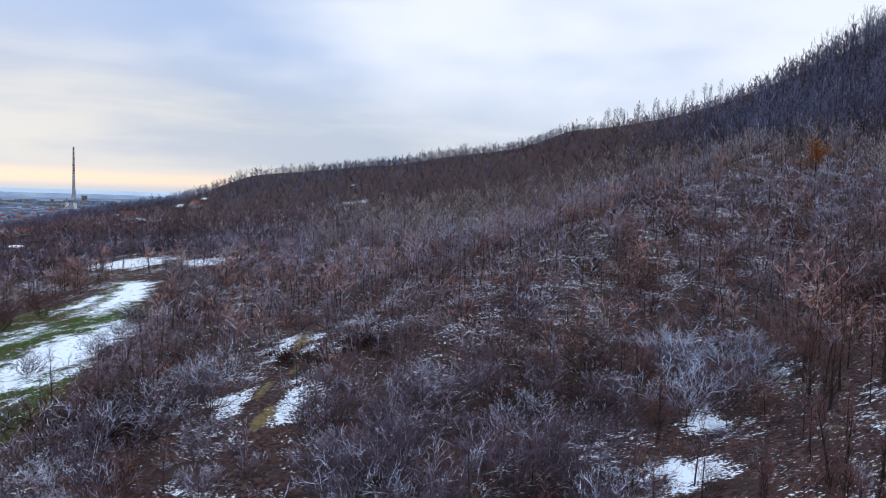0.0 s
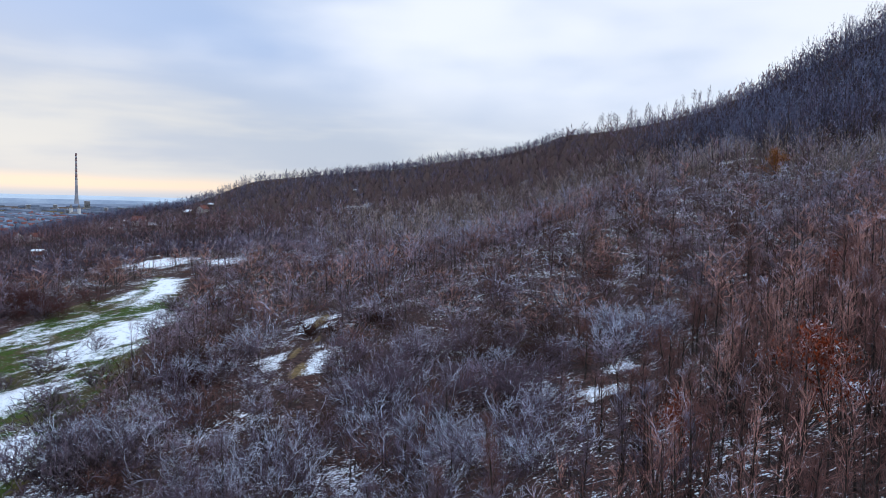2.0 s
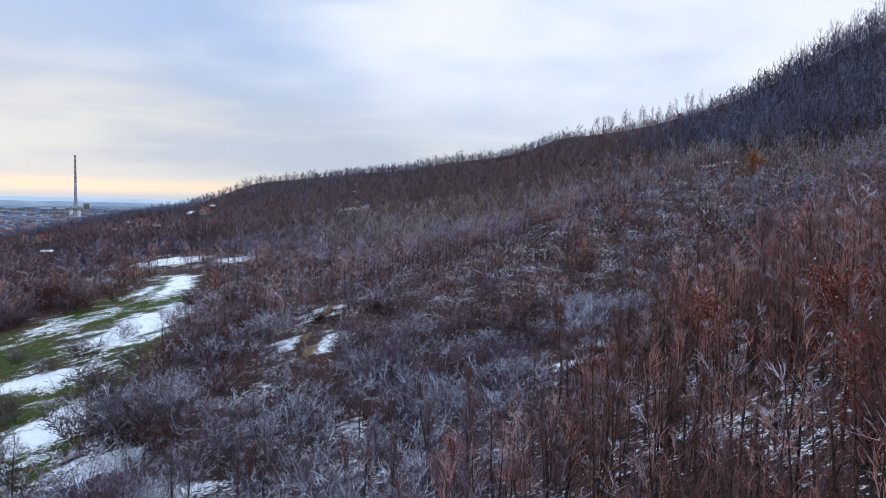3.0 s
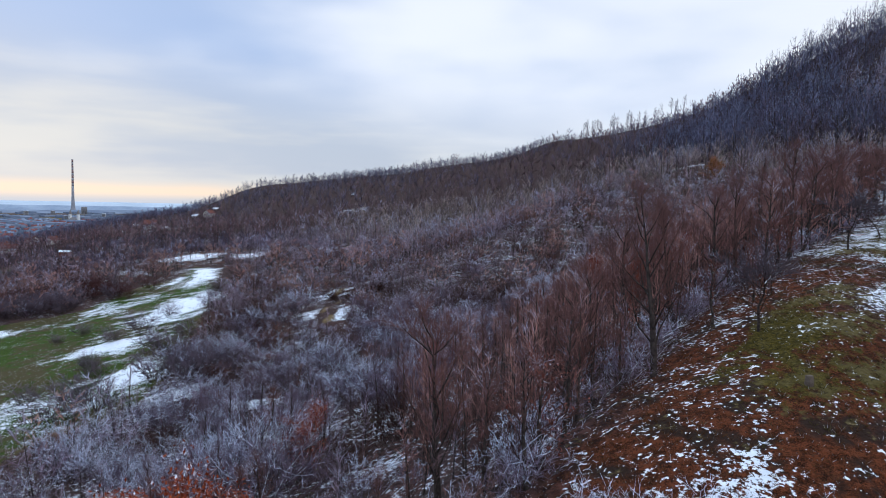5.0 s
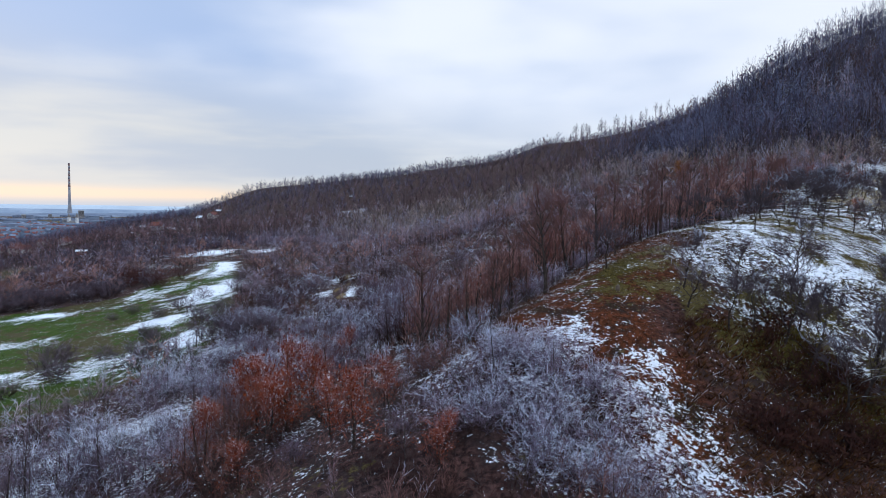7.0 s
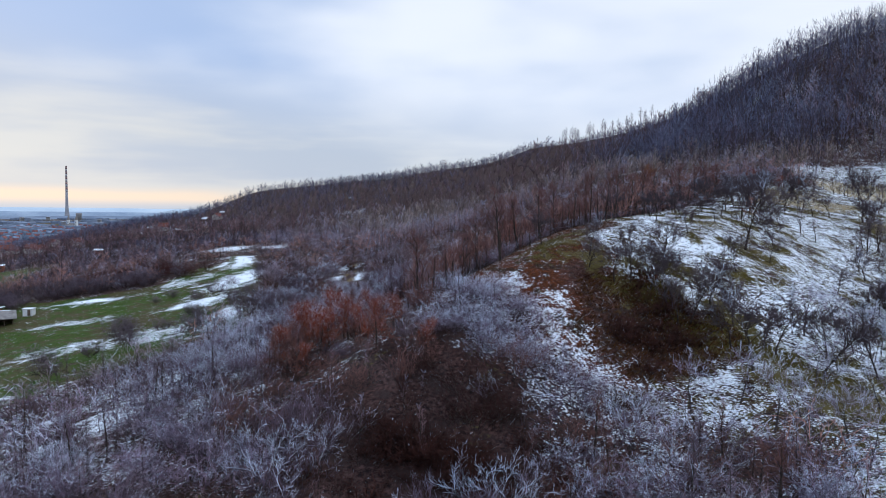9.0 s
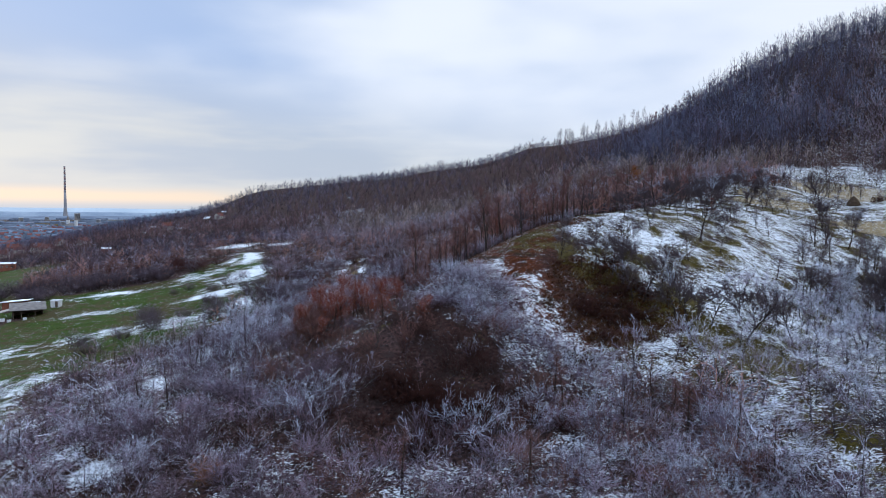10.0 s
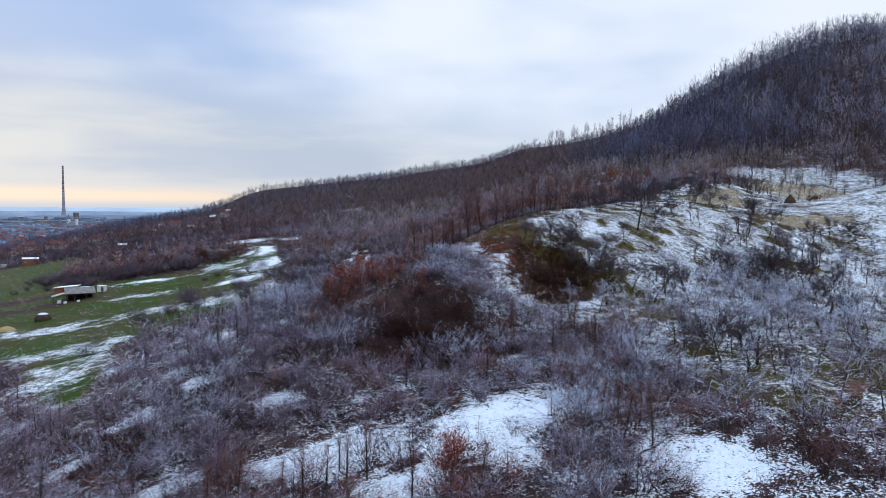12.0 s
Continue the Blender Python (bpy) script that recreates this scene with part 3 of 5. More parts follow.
def twiggy(V, F, rng, line, count, length, width, start=0.2, open_angle=0.75, lift=0.2, forks=3):
    """Twigs along a branch, alternately to its sides, each forked into finer ones."""
    n = len(line) - 1
    for k in range(count):
        t = start + (1 - start) * (k + rng.random()) / count
        i = min(int(t * n), n - 1)
        p = line[i].lerp(line[i + 1], t * n - i)
        d = (line[i + 1] - line[i]).normalized()
        a, b = across(d)
        w = k * 2.4 + rng.uniform(-0.6, 0.6)
        d = (d + (a * math.cos(w) + b * math.sin(w)) * open_angle * rng.uniform(0.6, 1.3) + Vector((0, 0, lift))).normalized()
        long = length * rng.uniform(0.6, 1.2) * (1.1 - 0.45 * t)
        blade(V, F, p, d, long, width * 1.15, rng)
        for _ in range(forks):
            q = p + d * long * rng.uniform(0.25, 0.75)
            blade(V, F, q, jitter(rng, d + Vector((0, 0, lift * 0.6)), 0.42), long * rng.uniform(0.55, 0.95), width * 0.85, rng)


def ribbon(V, F, line, width, rng):
    """A thin bent branch."""
    a, b = across((line[-1] - line[0]).normalized())
    w = rng.uniform(0, math.pi)
    side = (a * math.cos(w) + b * math.sin(w)) * (width * 0.5)
    start, n = len(V), len(line) - 1
    for i, p in enumerate(line[:-1]):
        f = 1 - 0.8 * i / n
        V += [tuple(p - side * f), tuple(p + side * f)]
    V.append(tuple(line[-1]))
    for i in range(n - 1):
        q = start + 2 * i
        F += [(q, q + 1, q + 3), (q, q + 3, q + 2)]
    F.append((start + 2 * n - 2, start + 2 * n - 1, start + 2 * n))


def heart(V, F, rng, middle, wide, high, count, length, width):
    """The close inner twigs of a crown, that hide what lies behind it."""
    for _ in range(count):
        z, turn, r = rng.uniform(-1, 1), rng.uniform(0, 2 * math.pi), rng.random() ** 0.4
        flat = math.sqrt(1 - z * z)
        out = Vector((math.cos(turn) * flat * wide, math.sin(turn) * flat * wide, z * high)) * r
        d = jitter(rng, (out * (0.6 / max(wide, high)) + Vector((0, 0, 0.5))).normalized(), 0.6)
        size = length * rng.uniform(0.6, 1.3)
        blade(V, F, middle + out - d * size * 0.5, d, size, width * rng.uniform(0.6, 1.3), rng)


def standing_tree(seed, height, spread, clear, limbs, twigs, rise, crook=0.08, twig_width=0.02, leaf_count=0, leaf_size=0.16, light=False, slight=False):
    """A bare tree: trunk with limbs, forked branches, twigs and perhaps leaves. light: limbs of single blades; slight: thin limbs that count as crown."""
    rng = random.Random(seed)
    wood, fine, foliage = ([], []), ([], []), ([], [])
    lean = Vector((rng.gauss(0, crook), rng.gauss(0, crook), 1))
    steps = 2 if light else 5
    stem = path_of(rng, Vector((0, 0, -0.3)), lean.normalized(), height * 0.93, steps, crook, 0.12)
    r = (0.009 if light else 0.015) * height + 0.012
    tube(*wood, stem, [r * 1.2, r * 0.7, r * 0.1] if light else [r * 1.35, r, r * 0.8, r * 0.55, r * 0.32, r * 0.08], 3 if light else 5)
    branches = 2 if light else 4
    each = max(2, round(twigs / (limbs * (branches + 1) * 4)))
    for i in range(limbs):
        t = clear + (0.96 - clear) * (i + rng.random()) / limbs
        j = min(int(t * steps), steps - 1)
        p = stem[j].lerp(stem[j + 1], t * steps - j)
        turn = i * 2.4 + rng.uniform(-0.5, 0.5)
        reach = spread * (1.15 - 0.75 * max(0.0, (t - clear) / (1 - clear)) ** 1.4) * rng.uniform(0.75, 1.2)
        d = Vector((math.cos(turn), math.sin(turn), rise * rng.uniform(0.8, 1.25))).normalized()
        limb = path_of(rng, p, d, reach, 3, crook * 2.0 + 0.06, 0.16)
        if light:
            ribbon(*fine, limb, r * 0.3, rng)
        else:
            tube(*(fine if slight else wood), limb, [r * 0.42 * (1.1 - 0.6 * t), r * 0.27, r * 0.15, r * 0.04], 3)
        for m in range(branches):
            k = 1 + m % 2
            bud = limb[k].lerp(limb[k + 1], rng.random())
            a, b = across((limb[k + 1] - limb[k]).normalized())
            w = m * 2.4 + rng.uniform(-0.5, 0.5)
            way = ((limb[k + 1] - limb[k]).normalized() + (a * math.cos(w) + b * math.sin(w)) * 0.7 + Vector((0, 0, 0.15))).normalized()
            fork = path_of(rng, bud, way, reach * rng.uniform(0.4, 0.7), 2, 0.14, 0.1)
            ribbon(*fine, fork, max(twig_width * 1.4, r * 0.2), rng)
            twiggy(*fine, rng, fork, each, 0.065 * height + 0.24, twig_width, 0.1, 0.8, 0.1 + 0.12 * rise)
            if leaf_count:
                leaves(*foliage, rng, fork, leaf_count // (limbs * 5), leaf_size, 0.045 * height)
        twiggy(*fine, rng, limb, each, 0.07 * height + 0.25, twig_width, 0.2, 0.8, 0.1 + 0.12 * rise)
        if leaf_count:
            leaves(*foliage, rng, limb, leaf_count // (limbs * 5), leaf_size, 0.045 * height)
    twiggy(*fine, rng, stem[-2:], each, 0.09 * height + 0.1, twig_width, 0.1, 0.5, 0.3)
    return wood, fine, foliage


def bushy(seed, height, spread, stems, twigs, twig_width=0.02, lift=0.5, leaf_count=0, light=False, slight=False):
    """A rounded shrub of many arching stems from one base, each with forked branches and twigs."""
    rng = random.Random(seed)
    wood, fine, foliage = ([], []), ([], []), ([], [])
    branches = 4 if light else 7
    each = max(2, round(twigs / (stems * branches * 4)))
    for k in range(stems):
        turn, lean = k * 2.4 + rng.uniform(-0.3, 0.3), ((k + rng.random()) / stems) ** 0.6
        d = Vector((math.cos(turn) * lean * spread * 0.62, math.sin(turn) * lean * spread * 0.62, height * 0.95)).normalized()
        base = Vector((math.cos(turn) * 0.3 * lean, math.sin(turn) * 0.3 * lean, -0.25))
        long = height * rng.uniform(0.72, 0.98)
        r = 0.0042 * height + 0.005
        stem = path_of(rng, base, d, long, 3, 0.09, -0.10 * lean)
        if light:
            ribbon(*fine, stem, r * 2, rng)
        else:
            tube(*(fine if slight else wood), stem, [r, r * 0.75, r * 0.5, r * 0.12], 3)
        for m in range(branches):
            t = 0.18 + 0.78 * (m + rng.random()) / branches
            i = min(int(t * 3), 2)
            p = stem[i].lerp(stem[i + 1], t * 3 - i)
            sd = (stem[i + 1] - stem[i]).normalized()
            a, b = across(sd)
            w = m * 2.4 + rng.uniform(-0.6, 0.6)
            way = (sd * 0.75 + (a * math.cos(w) + b * math.sin(w)) * 0.8 + Vector((0, 0, lift * 0.3))).normalized()
            branch = path_of(rng, p, way, height * rng.uniform(0.24, 0.42) * (1.2 - 0.4 * t), 2, 0.18, lift * 0.15)
            ribbon(*fine, branch, twig_width * 1.5, rng)
            twiggy(*fine, rng, branch, each, 0.10 * height + 0.14, twig_width, 0.1, 0.85, lift * 0.3)
            if leaf_count:
                leaves(*foliage, rng, branch, leaf_count // (stems * branches), 0.13, 0.05 * height)
    return wood, fine, foliage


def simple_tree(seed, height, spread, blades, width, clear=0.15, upright=1.0):
    """A tree for far slopes: trunk, limbs and forked coarse twigs."""
    rng = random.Random(seed)
    wood, fine = ([], []), ([], [])
    top = Vector((rng.gauss(0, 0.04) * height, rng.gauss(0, 0.04) * height, height * 0.93))
    base = Vector((0, 0, -0.6))
    r = 0.0055 * height + 0.02
    tube(*wood, [base, top], [r, 0.02], 3)
    limbs = max(4, blades // 13)
    each = max(2, round(blades / (limbs * 4.2)))
    for i in range(limbs):
        t = clear + (0.98 - clear) * (i + rng.random()) / limbs
        turn = i * 2.4 + rng.uniform(-0.5, 0.5)
        u = (t - clear) / (1 - clear)
        reach = spread * (0.6 + 1.2 * u - 1.3 * u * u) * rng.uniform(0.85, 1.25) * (0.75 + 0.3 * upright)
        limb = path_of(rng, base.lerp(top, max(0.05, t - 0.1)), Vector((math.cos(turn), math.sin(turn), 0.9 * upright)).normalized(), reach, 2, 0.15, 0.2 * upright)
        ribbon(*fine, limb, width, rng)
        twiggy(*fine, rng, limb, each, 0.05 * height + 0.35, width, 0.1, 0.9, 0.22 * upright)
    twiggy(*fine, rng, [top * 0.82, top], max(2, each // 2), 0.09 * height, width, 0.2, 0.5, 0.3)
    half = height * (1 - clear) * 0.42
    heart(*fine, rng, Vector((top.x * 0.6, top.y * 0.6, height * 0.92 - half)), spread * 0.7, half, blades // 5, 0.06 * height + 0.2, width * 1.3)
    return wood, fine, ([], [])


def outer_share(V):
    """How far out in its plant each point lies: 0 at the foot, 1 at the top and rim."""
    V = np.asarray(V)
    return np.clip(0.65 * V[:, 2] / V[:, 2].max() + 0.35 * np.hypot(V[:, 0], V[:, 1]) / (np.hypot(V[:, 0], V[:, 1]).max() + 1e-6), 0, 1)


def outward(V):
    """The direction from the heart of the plant to each point."""
    V = np.asarray(V)
    d = V / np.array((np.hypot(V[:, 0], V[:, 1]).max() + 0.1, np.hypot(V[:, 0], V[:, 1]).max() + 0.1, 0.6 * V[:, 2].max())) - np.array((0, 0, 0.55))
    return d / (np.linalg.norm(d, axis=1)[:, None] + 1e-6)


def as_thing(name, shape, mats, label, category, group, names=("trunk", "crown", "leaves"), leaf_label=""):
    """The first of a kind of plant: an Empty at its base with its parts."""
    root = tagged(new(name), label, category, group)
    for pair, mat, piece in zip(shape, mats, names):
        if pair[0]:
            part(piece, *pair, mat, root, leaf_label if piece == "leaves" else "")
    return root


def scatter(name, shapes, mats, spots, label, category):
    """Many plants that nobody could count, joined: spots are rows of x, y, scale."""
    rng = np.random.default_rng(len(spots))
    spots = np.asarray(spots)
    which = rng.integers(0, len(shapes), len(spots))
    turn = rng.uniform(0, 2 * np.pi, len(spots))
    points, faces, kinds, outers, plants, puffs, count = [], [], [], [], [], [], 0
    whim = rng.random(len(spots))
    for k, shape in enumerate(shapes):
        rows = spots[which == k]
        a = turn[which == k]
        if not len(rows):
            continue
        c, s = np.cos(a)[:, None], np.sin(a)[:, None]
        ground = land(rows[:, 0], rows[:, 1])
        for kind, (V, F) in enumerate(shape):
            if not V:
                continue
            V, F = np.array(V), np.array(F)
            size = rows[:, 2][:, None]
            x = (V[:, 0] * c - V[:, 1] * s) * size + rows[:, 0][:, None]
            y = (V[:, 0] * s + V[:, 1] * c) * size + rows[:, 1][:, None]
            z = V[:, 2] * size + ground[:, None]
            points.append(np.stack((x, y, z), -1).reshape(-1, 3))
            faces.append((F[None] + (np.arange(len(rows)) * len(V))[:, None, None] + count).reshape(-1, 3))
            kinds.append(np.full(len(F) * len(rows), kind))
            p = outward(V)
            puffs.append(np.stack((p[:, 0] * c - p[:, 1] * s, p[:, 0] * s + p[:, 1] * c, p[:, 2] + 0 * c), -1).reshape(-1, 3))
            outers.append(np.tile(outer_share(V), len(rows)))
            plants.append(np.repeat(whim[which == k], len(V)))
            count += len(V) * len(rows)
    mesh = bpy.data.meshes.new(name)
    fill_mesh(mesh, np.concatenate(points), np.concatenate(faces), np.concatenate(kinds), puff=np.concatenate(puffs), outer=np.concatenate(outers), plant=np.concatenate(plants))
    for m in mats:
        mesh.materials.append(m)
    return tagged(new(name, mesh), label, category, kind="stuff")


def field(x0, x1, y0, y1, step, seed):
    """Uneven spots over a stretch of the plan."""
    rng = np.random.default_rng(seed)
    gx, gy = np.meshgrid(np.arange(x0, x1, step), np.arange(y0, y1, step))
    x, y = gx.ravel() + rng.uniform(-0.5, 0.5, gx.size) * step, gy.ravel() + rng.uniform(-0.5, 0.5, gx.size) * step
    return x, y, rng


def wedge(x, y, margin=12):
    """The part of the land that lies open to the valley."""
    return np.abs(x - 4) < 0.66 * (y + 150) + margin


def wooded(x, y):
    """Where trees and shrubs stand close."""
    free = (inside(x, y, MEADOW) < -1.6) & (inside(x, y, ORCHARD) < -0.6) & (glade(x, y) < 0.05) & (along(x, y, TRAIL) > 2.5)
    for cx, cy, w, d, a in ((92, 214, 13, 6, 0), (-207, 462, 20, 8, 0), (-60, 470, 12, 7, 0), (120, 300, 22, 6, 0), (-110, 225, 18, 10, 0), (-250, 650, 8, 4, 0)):
        free &= blob(x, y, cx, cy, w, d, a) < 0
    return free


def stand(first, spots):
    """Copies of the first plants of a kind at spots of x, y, scale; the firsts themselves go to the first spots."""
    rng = random.Random(len(spots) + 5)
    for i, (x, y, size) in enumerate(spots):
        m = pose(x, y, float(land(x, y)), rng.gauss(0, 2), rng.gauss(0, 2), rng.uniform(0, 360)) @ Matrix.Scale(size, 4)
        if i < len(first):
            first[i].matrix_basis = m
        else:
            plant = first[i % len(first)]
            copy_thing(plant, m @ Matrix.Scale(1 / plant.scale[0], 4))


# -- close thicket: shrubs and saplings, the nearest of them singly --
x, y, rng = field(-135, 135, -98, 160, 3.05, 11)
keep = wooded(x, y) & wedge(x, y)
x, y = x[keep], y[keep]
edge = along(x, y, [(4, -36), (13, -20), (26, -8), (40, 12), (66, 45)])
west_of_edge = inside(x, y, ORCHARD) > -24
tone = wobble(x, y, 34, 1.5) + 0.6 * wobble(x, y, 11, 2.5)
brown = ((edge < 20) & (y > -34) & west_of_edge & (x < 70)) | ((x > 0.55 * (y - 40) + 18) & (x > 12) & (y > 5) & (y < 78)) | (tone > 0.42) | (rng.random(len(x)) < 0.14) | ((x < -56) & (y > 86) & (tone > -0.1)) | ((blob(x, y, -2, -36, 9, 12) > 0) & (rng.random(len(x)) < 0.45)) | ((y < -82) & (x < 6) & (wobble(x, y, 8, 0.3) > 0.15))
dusk = (blob(x, y, 5, -56, 9, 5, -10) > 0) | (blob(x, y, 4, -50, 8, 6) + 0.4 * wobble(x, y, 6, 0.9) > 0) | (blob(x, y, -30, 60, 9, 5, 20) > 0) | (blob(x, y, -40, 112, 7, 6) > 0) | (blob(x, y, 45, 72, 9, 5) > 0) | (tone < -0.78)
tall = ((edge < 9) & (y > -30) & (rng.random(len(x)) < 0.5)) | ((tone > 0.35) & (rng.random(len(x)) < 0.45)) | ((y > 95) & (rng.random(len(x)) < 0.5)) | ((x > 0.55 * (y - 40) + 18) & (y > -8) & (y < 78) & (rng.random(len(x)) < 0.6))
brown &= ~((x < 3) & (y > -20) & (y < 60) & (rng.random(len(x)) < 0.75))
brown &= ~dusk & ~((x < -15) & (y < 12)) & (blob(x, y, 11, -39, 6, 6) < 0)
tall &= ~dusk
dusk &= blob(x, y, 11, -39, 6, 6) < 0
rimed = ~brown & ~dusk & (((x > 10) & (y < -42)) | (blob(x, y, 11, -39, 6, 6) > 0) | ((x < -18) & (y < 12) & (wobble(x, y, 16, 1.1) > 0.1)) | (wobble(x, y, 45, 4.2) > 0.3) | ((blob(x, y, -18, 22, 24, 32) > 0) & (wobble(x, y, 10, 2.8) > -0.35)) | ((np.abs(x - 0.55 * (y - 40) - 14.5) < 3.5) & (y > 34) & (y < 85)))
size = np.clip(rng.lognormal(0.0, 0.30, len(x)) * (1.05 + 0.5 * wobble(x, y, 13, 0.4)), 0.4, 1.75)
size = np.where(tall, np.minimum(size * rng.uniform(0.75, 1.4, len(x)), np.where((np.abs(x) < 28) & (y < 80), 1.0, 1.6)), size)
size = np.where(np.maximum(blob(x, y, -14, 46, 6, 10), blob(x, y, 19, 38, 5, 9)) > 0, size * 0.55, size)
size = np.where(~tall & (blob(x, y, 3, -34, 12, 13) > 0), np.minimum(size, 0.8), size)
close = (np.abs(x) < 30) & (y < 62)
order = rng.random(len(x))

shrubs = [bushy(100 + i, 3.1, 4.0, 12, 2000, 0.0135) for i in range(7)]
saplings = [standing_tree(200 + i, 5.8, 1.05, 0.08, 12, 1260, 2.2, 0.05, 0.0135) for i in range(6)]
small_shrubs = [bushy(120 + i, 3.0, 4.4, 8, 290, 0.030, light=True) for i in range(7)]
small_saplings = [standing_tree(220 + i, 4.8, 1.8, 0.08, 7, 190, 1.0, 0.07, 0.046, light=True) for i in range(6)]
SHRUB = ("woody_base", "crown", "leaves")


def stock(mask, most, shapes, small, mats, single_names, joined_names, pieces=("trunk", "crown", "leaves"), far_mats=None):
    """The plants of one kind: those close by stand singly, the rest are joined."""
    pick = np.flatnonzero(mask & close)
    pick = pick[np.argsort(order[pick])]
    spots = np.column_stack((x, y, size))
    name, label, category, group = single_names
    stand([as_thing(name, s, mats, label, category, group, pieces) for s in shapes], [tuple(float(v) for v in spots[i]) for i in pick[:most]])
    if len(pick) > most:
        scatter(joined_names[0], shapes, mats, spots[pick[most:]], joined_names[1] + " by the knoll", joined_names[2])
    scatter(joined_names[0], small, far_mats or mats, spots[mask & ~close], joined_names[1], joined_names[2])


stock(dusk, 150, shrubs, small_shrubs, (BARK_DARK, TWIG_BRAMBLE), ("dark_shrub", "dense dark brown shrub free of snow", "shrub", "dark shrubs of the thicket"),
      ("dark_thicket", "dark brown thicket free of snow", "thicket"), SHRUB)
stock(~brown & ~tall & ~rimed & ~dusk, 260, shrubs, small_shrubs, (BARK_FROST, TWIG_FROST), ("frosted_shrub", "bare shrub with frosted grey twigs in the thicket", "shrub", "frosted shrubs of the thicket"),
      ("frosted_thicket", "dense thicket of bare frosted shrubs", "thicket"), SHRUB, (BARK_FROST, TWIG_HAZEL))
stock(~brown & ~tall & rimed, 200, shrubs, small_shrubs, (BARK_FROST, TWIG_RIME), ("rimed_shrub", "bare shrub with twigs white with rime", "shrub", "rimed shrubs of the thicket"),
      ("rimed_thicket", "dense thicket of bare shrubs white with rime", "thicket"), SHRUB, (BARK_FROST, TWIG_FROST))
stock(brown & ~tall, 200, shrubs, small_shrubs, (BARK_DARK, TWIG_BROWN), ("brown_shrub", "bare red-brown shrub with thin twigs on the slope", "shrub", "brown shrubs of the slope"),
      ("brown_thicket", "dense thicket of bare red-brown shrubs", "thicket"), SHRUB)
stock(brown & tall, 200, saplings, small_saplings, (BARK_DARK, TWIG_BROWN), ("young_tree", "slender leafless young tree with red-brown twigs", "tree", "young trees of the slope"),
      ("brown_young_wood", "close stand of leafless red-brown young trees", "woodland"))
stock(~brown & tall, 150, saplings, small_saplings, (BARK_DARK, TWIG_HAZEL), ("grey_young_tree", "slender leafless young tree with frosted grey twigs", "tree", "young trees of the valley"),
      ("grey_young_wood", "close stand of leafless grey young trees", "woodland"), far_mats=(BARK_FROST, TWIG_HAZEL))

# -- thin upright saplings between the shrubs --
x, y, rng = field(-105, 112, -97, 158, 5.2, 13)
keep = wooded(x, y) & wedge(x, y, 2)
x, y = x[keep], y[keep]
size = np.minimum(np.clip(rng.lognormal(0.0, 0.3, len(x)), 0.5, 1.6), np.where((np.abs(x) < 28) & (y < 80), 0.95, 1.6))
slim = [standing_tree(240 + i, 5.0, 0.85, 0.12, 8, 200, 2.2, 0.05, 0.016, light=True) for i in range(6)]
tone = wobble(x, y, 26, 3.1) + 0.5 * wobble(x, y, 9, 0.2)
warm = (tone > 0.25) | ((x > 0.55 * (y - 40) + 18) & (y > 5) & (y < 78))
rows = np.column_stack((x, y, size))
scatter("plum_saplings", slim, (BARK_DARK, TWIG_PLUM), rows[warm], "thin leafless plum-brown saplings in the thicket", "saplings")
scatter("frosted_saplings", slim, (BARK_FROST, TWIG_HAZEL), rows[~warm], "thin leafless frosted saplings in the thicket", "saplings")

x, y, rng = field(2, 48, -22, 62, 1.7, 15)
keep = wooded(x, y) & (x > 0.42 * y + 4 + 4 * wobble(x, y, 15, 0.8)) & (x < 46) & (inside(x, y, ORCHARD) > -26) & (along(x, y, [(20, 48), (15, 40), (18, 34)]) > 4)
scatter("brown_saplings", slim, (BARK_DARK, TWIG_BROWN), np.column_stack((x, y, np.clip(rng.lognormal(0.0, 0.22, len(x)), 0.6, 1.3)))[keep], "dense upright red-brown saplings below the brow", "saplings")

# -- low rimed shrubs at the foot of the brow and below the knoll --
rng = random.Random(17)
fringe = []
for (ax, ay), (bx, by) in zip([(3, -33), (10, -24), (17, -16), (24, -9), (32, 0)], [(10, -24), (17, -16), (24, -9), (32, 0), (58, 31)]):
    for k in range(12):
        t = (k + rng.random()) / 12
        fringe.append((ax + (bx - ax) * t - rng.uniform(0.4, 2.6), ay + (by - ay) * t + rng.uniform(0.2, 2.2), rng.uniform(0.4, 0.8)))
while len(fringe) < 140:
    ox, oy = rng.uniform(3, 16), rng.uniform(-47, -31)
    if -7 < inside(ox, oy, ORCHARD) < 1.5 and blob(ox, oy, 10, -39, 7, 8) > 0:
        fringe.append((ox, oy, rng.uniform(0.6, 0.95)))
while len(fringe) < 290:
    ox, oy = rng.uniform(9, 44), rng.uniform(-92, -44)
    if -30 < inside(ox, oy, ORCHARD) < 3 and glade(ox, oy) < -0.05 and abs(ox - 4) < 0.66 * (oy + 150) + 4:
        fringe.append((ox, oy, rng.uniform(0.35, 0.8)))
stand([as_thing("brow_shrub", s, (BARK_FROST, TWIG_RIME), "low shrub with rimed twigs below the knoll", "shrub", "low rimed shrubs", SHRUB) for s in (bushy(140 + i, 3.1, 4.2, 9, 900, 0.016) for i in range(5))], fringe)

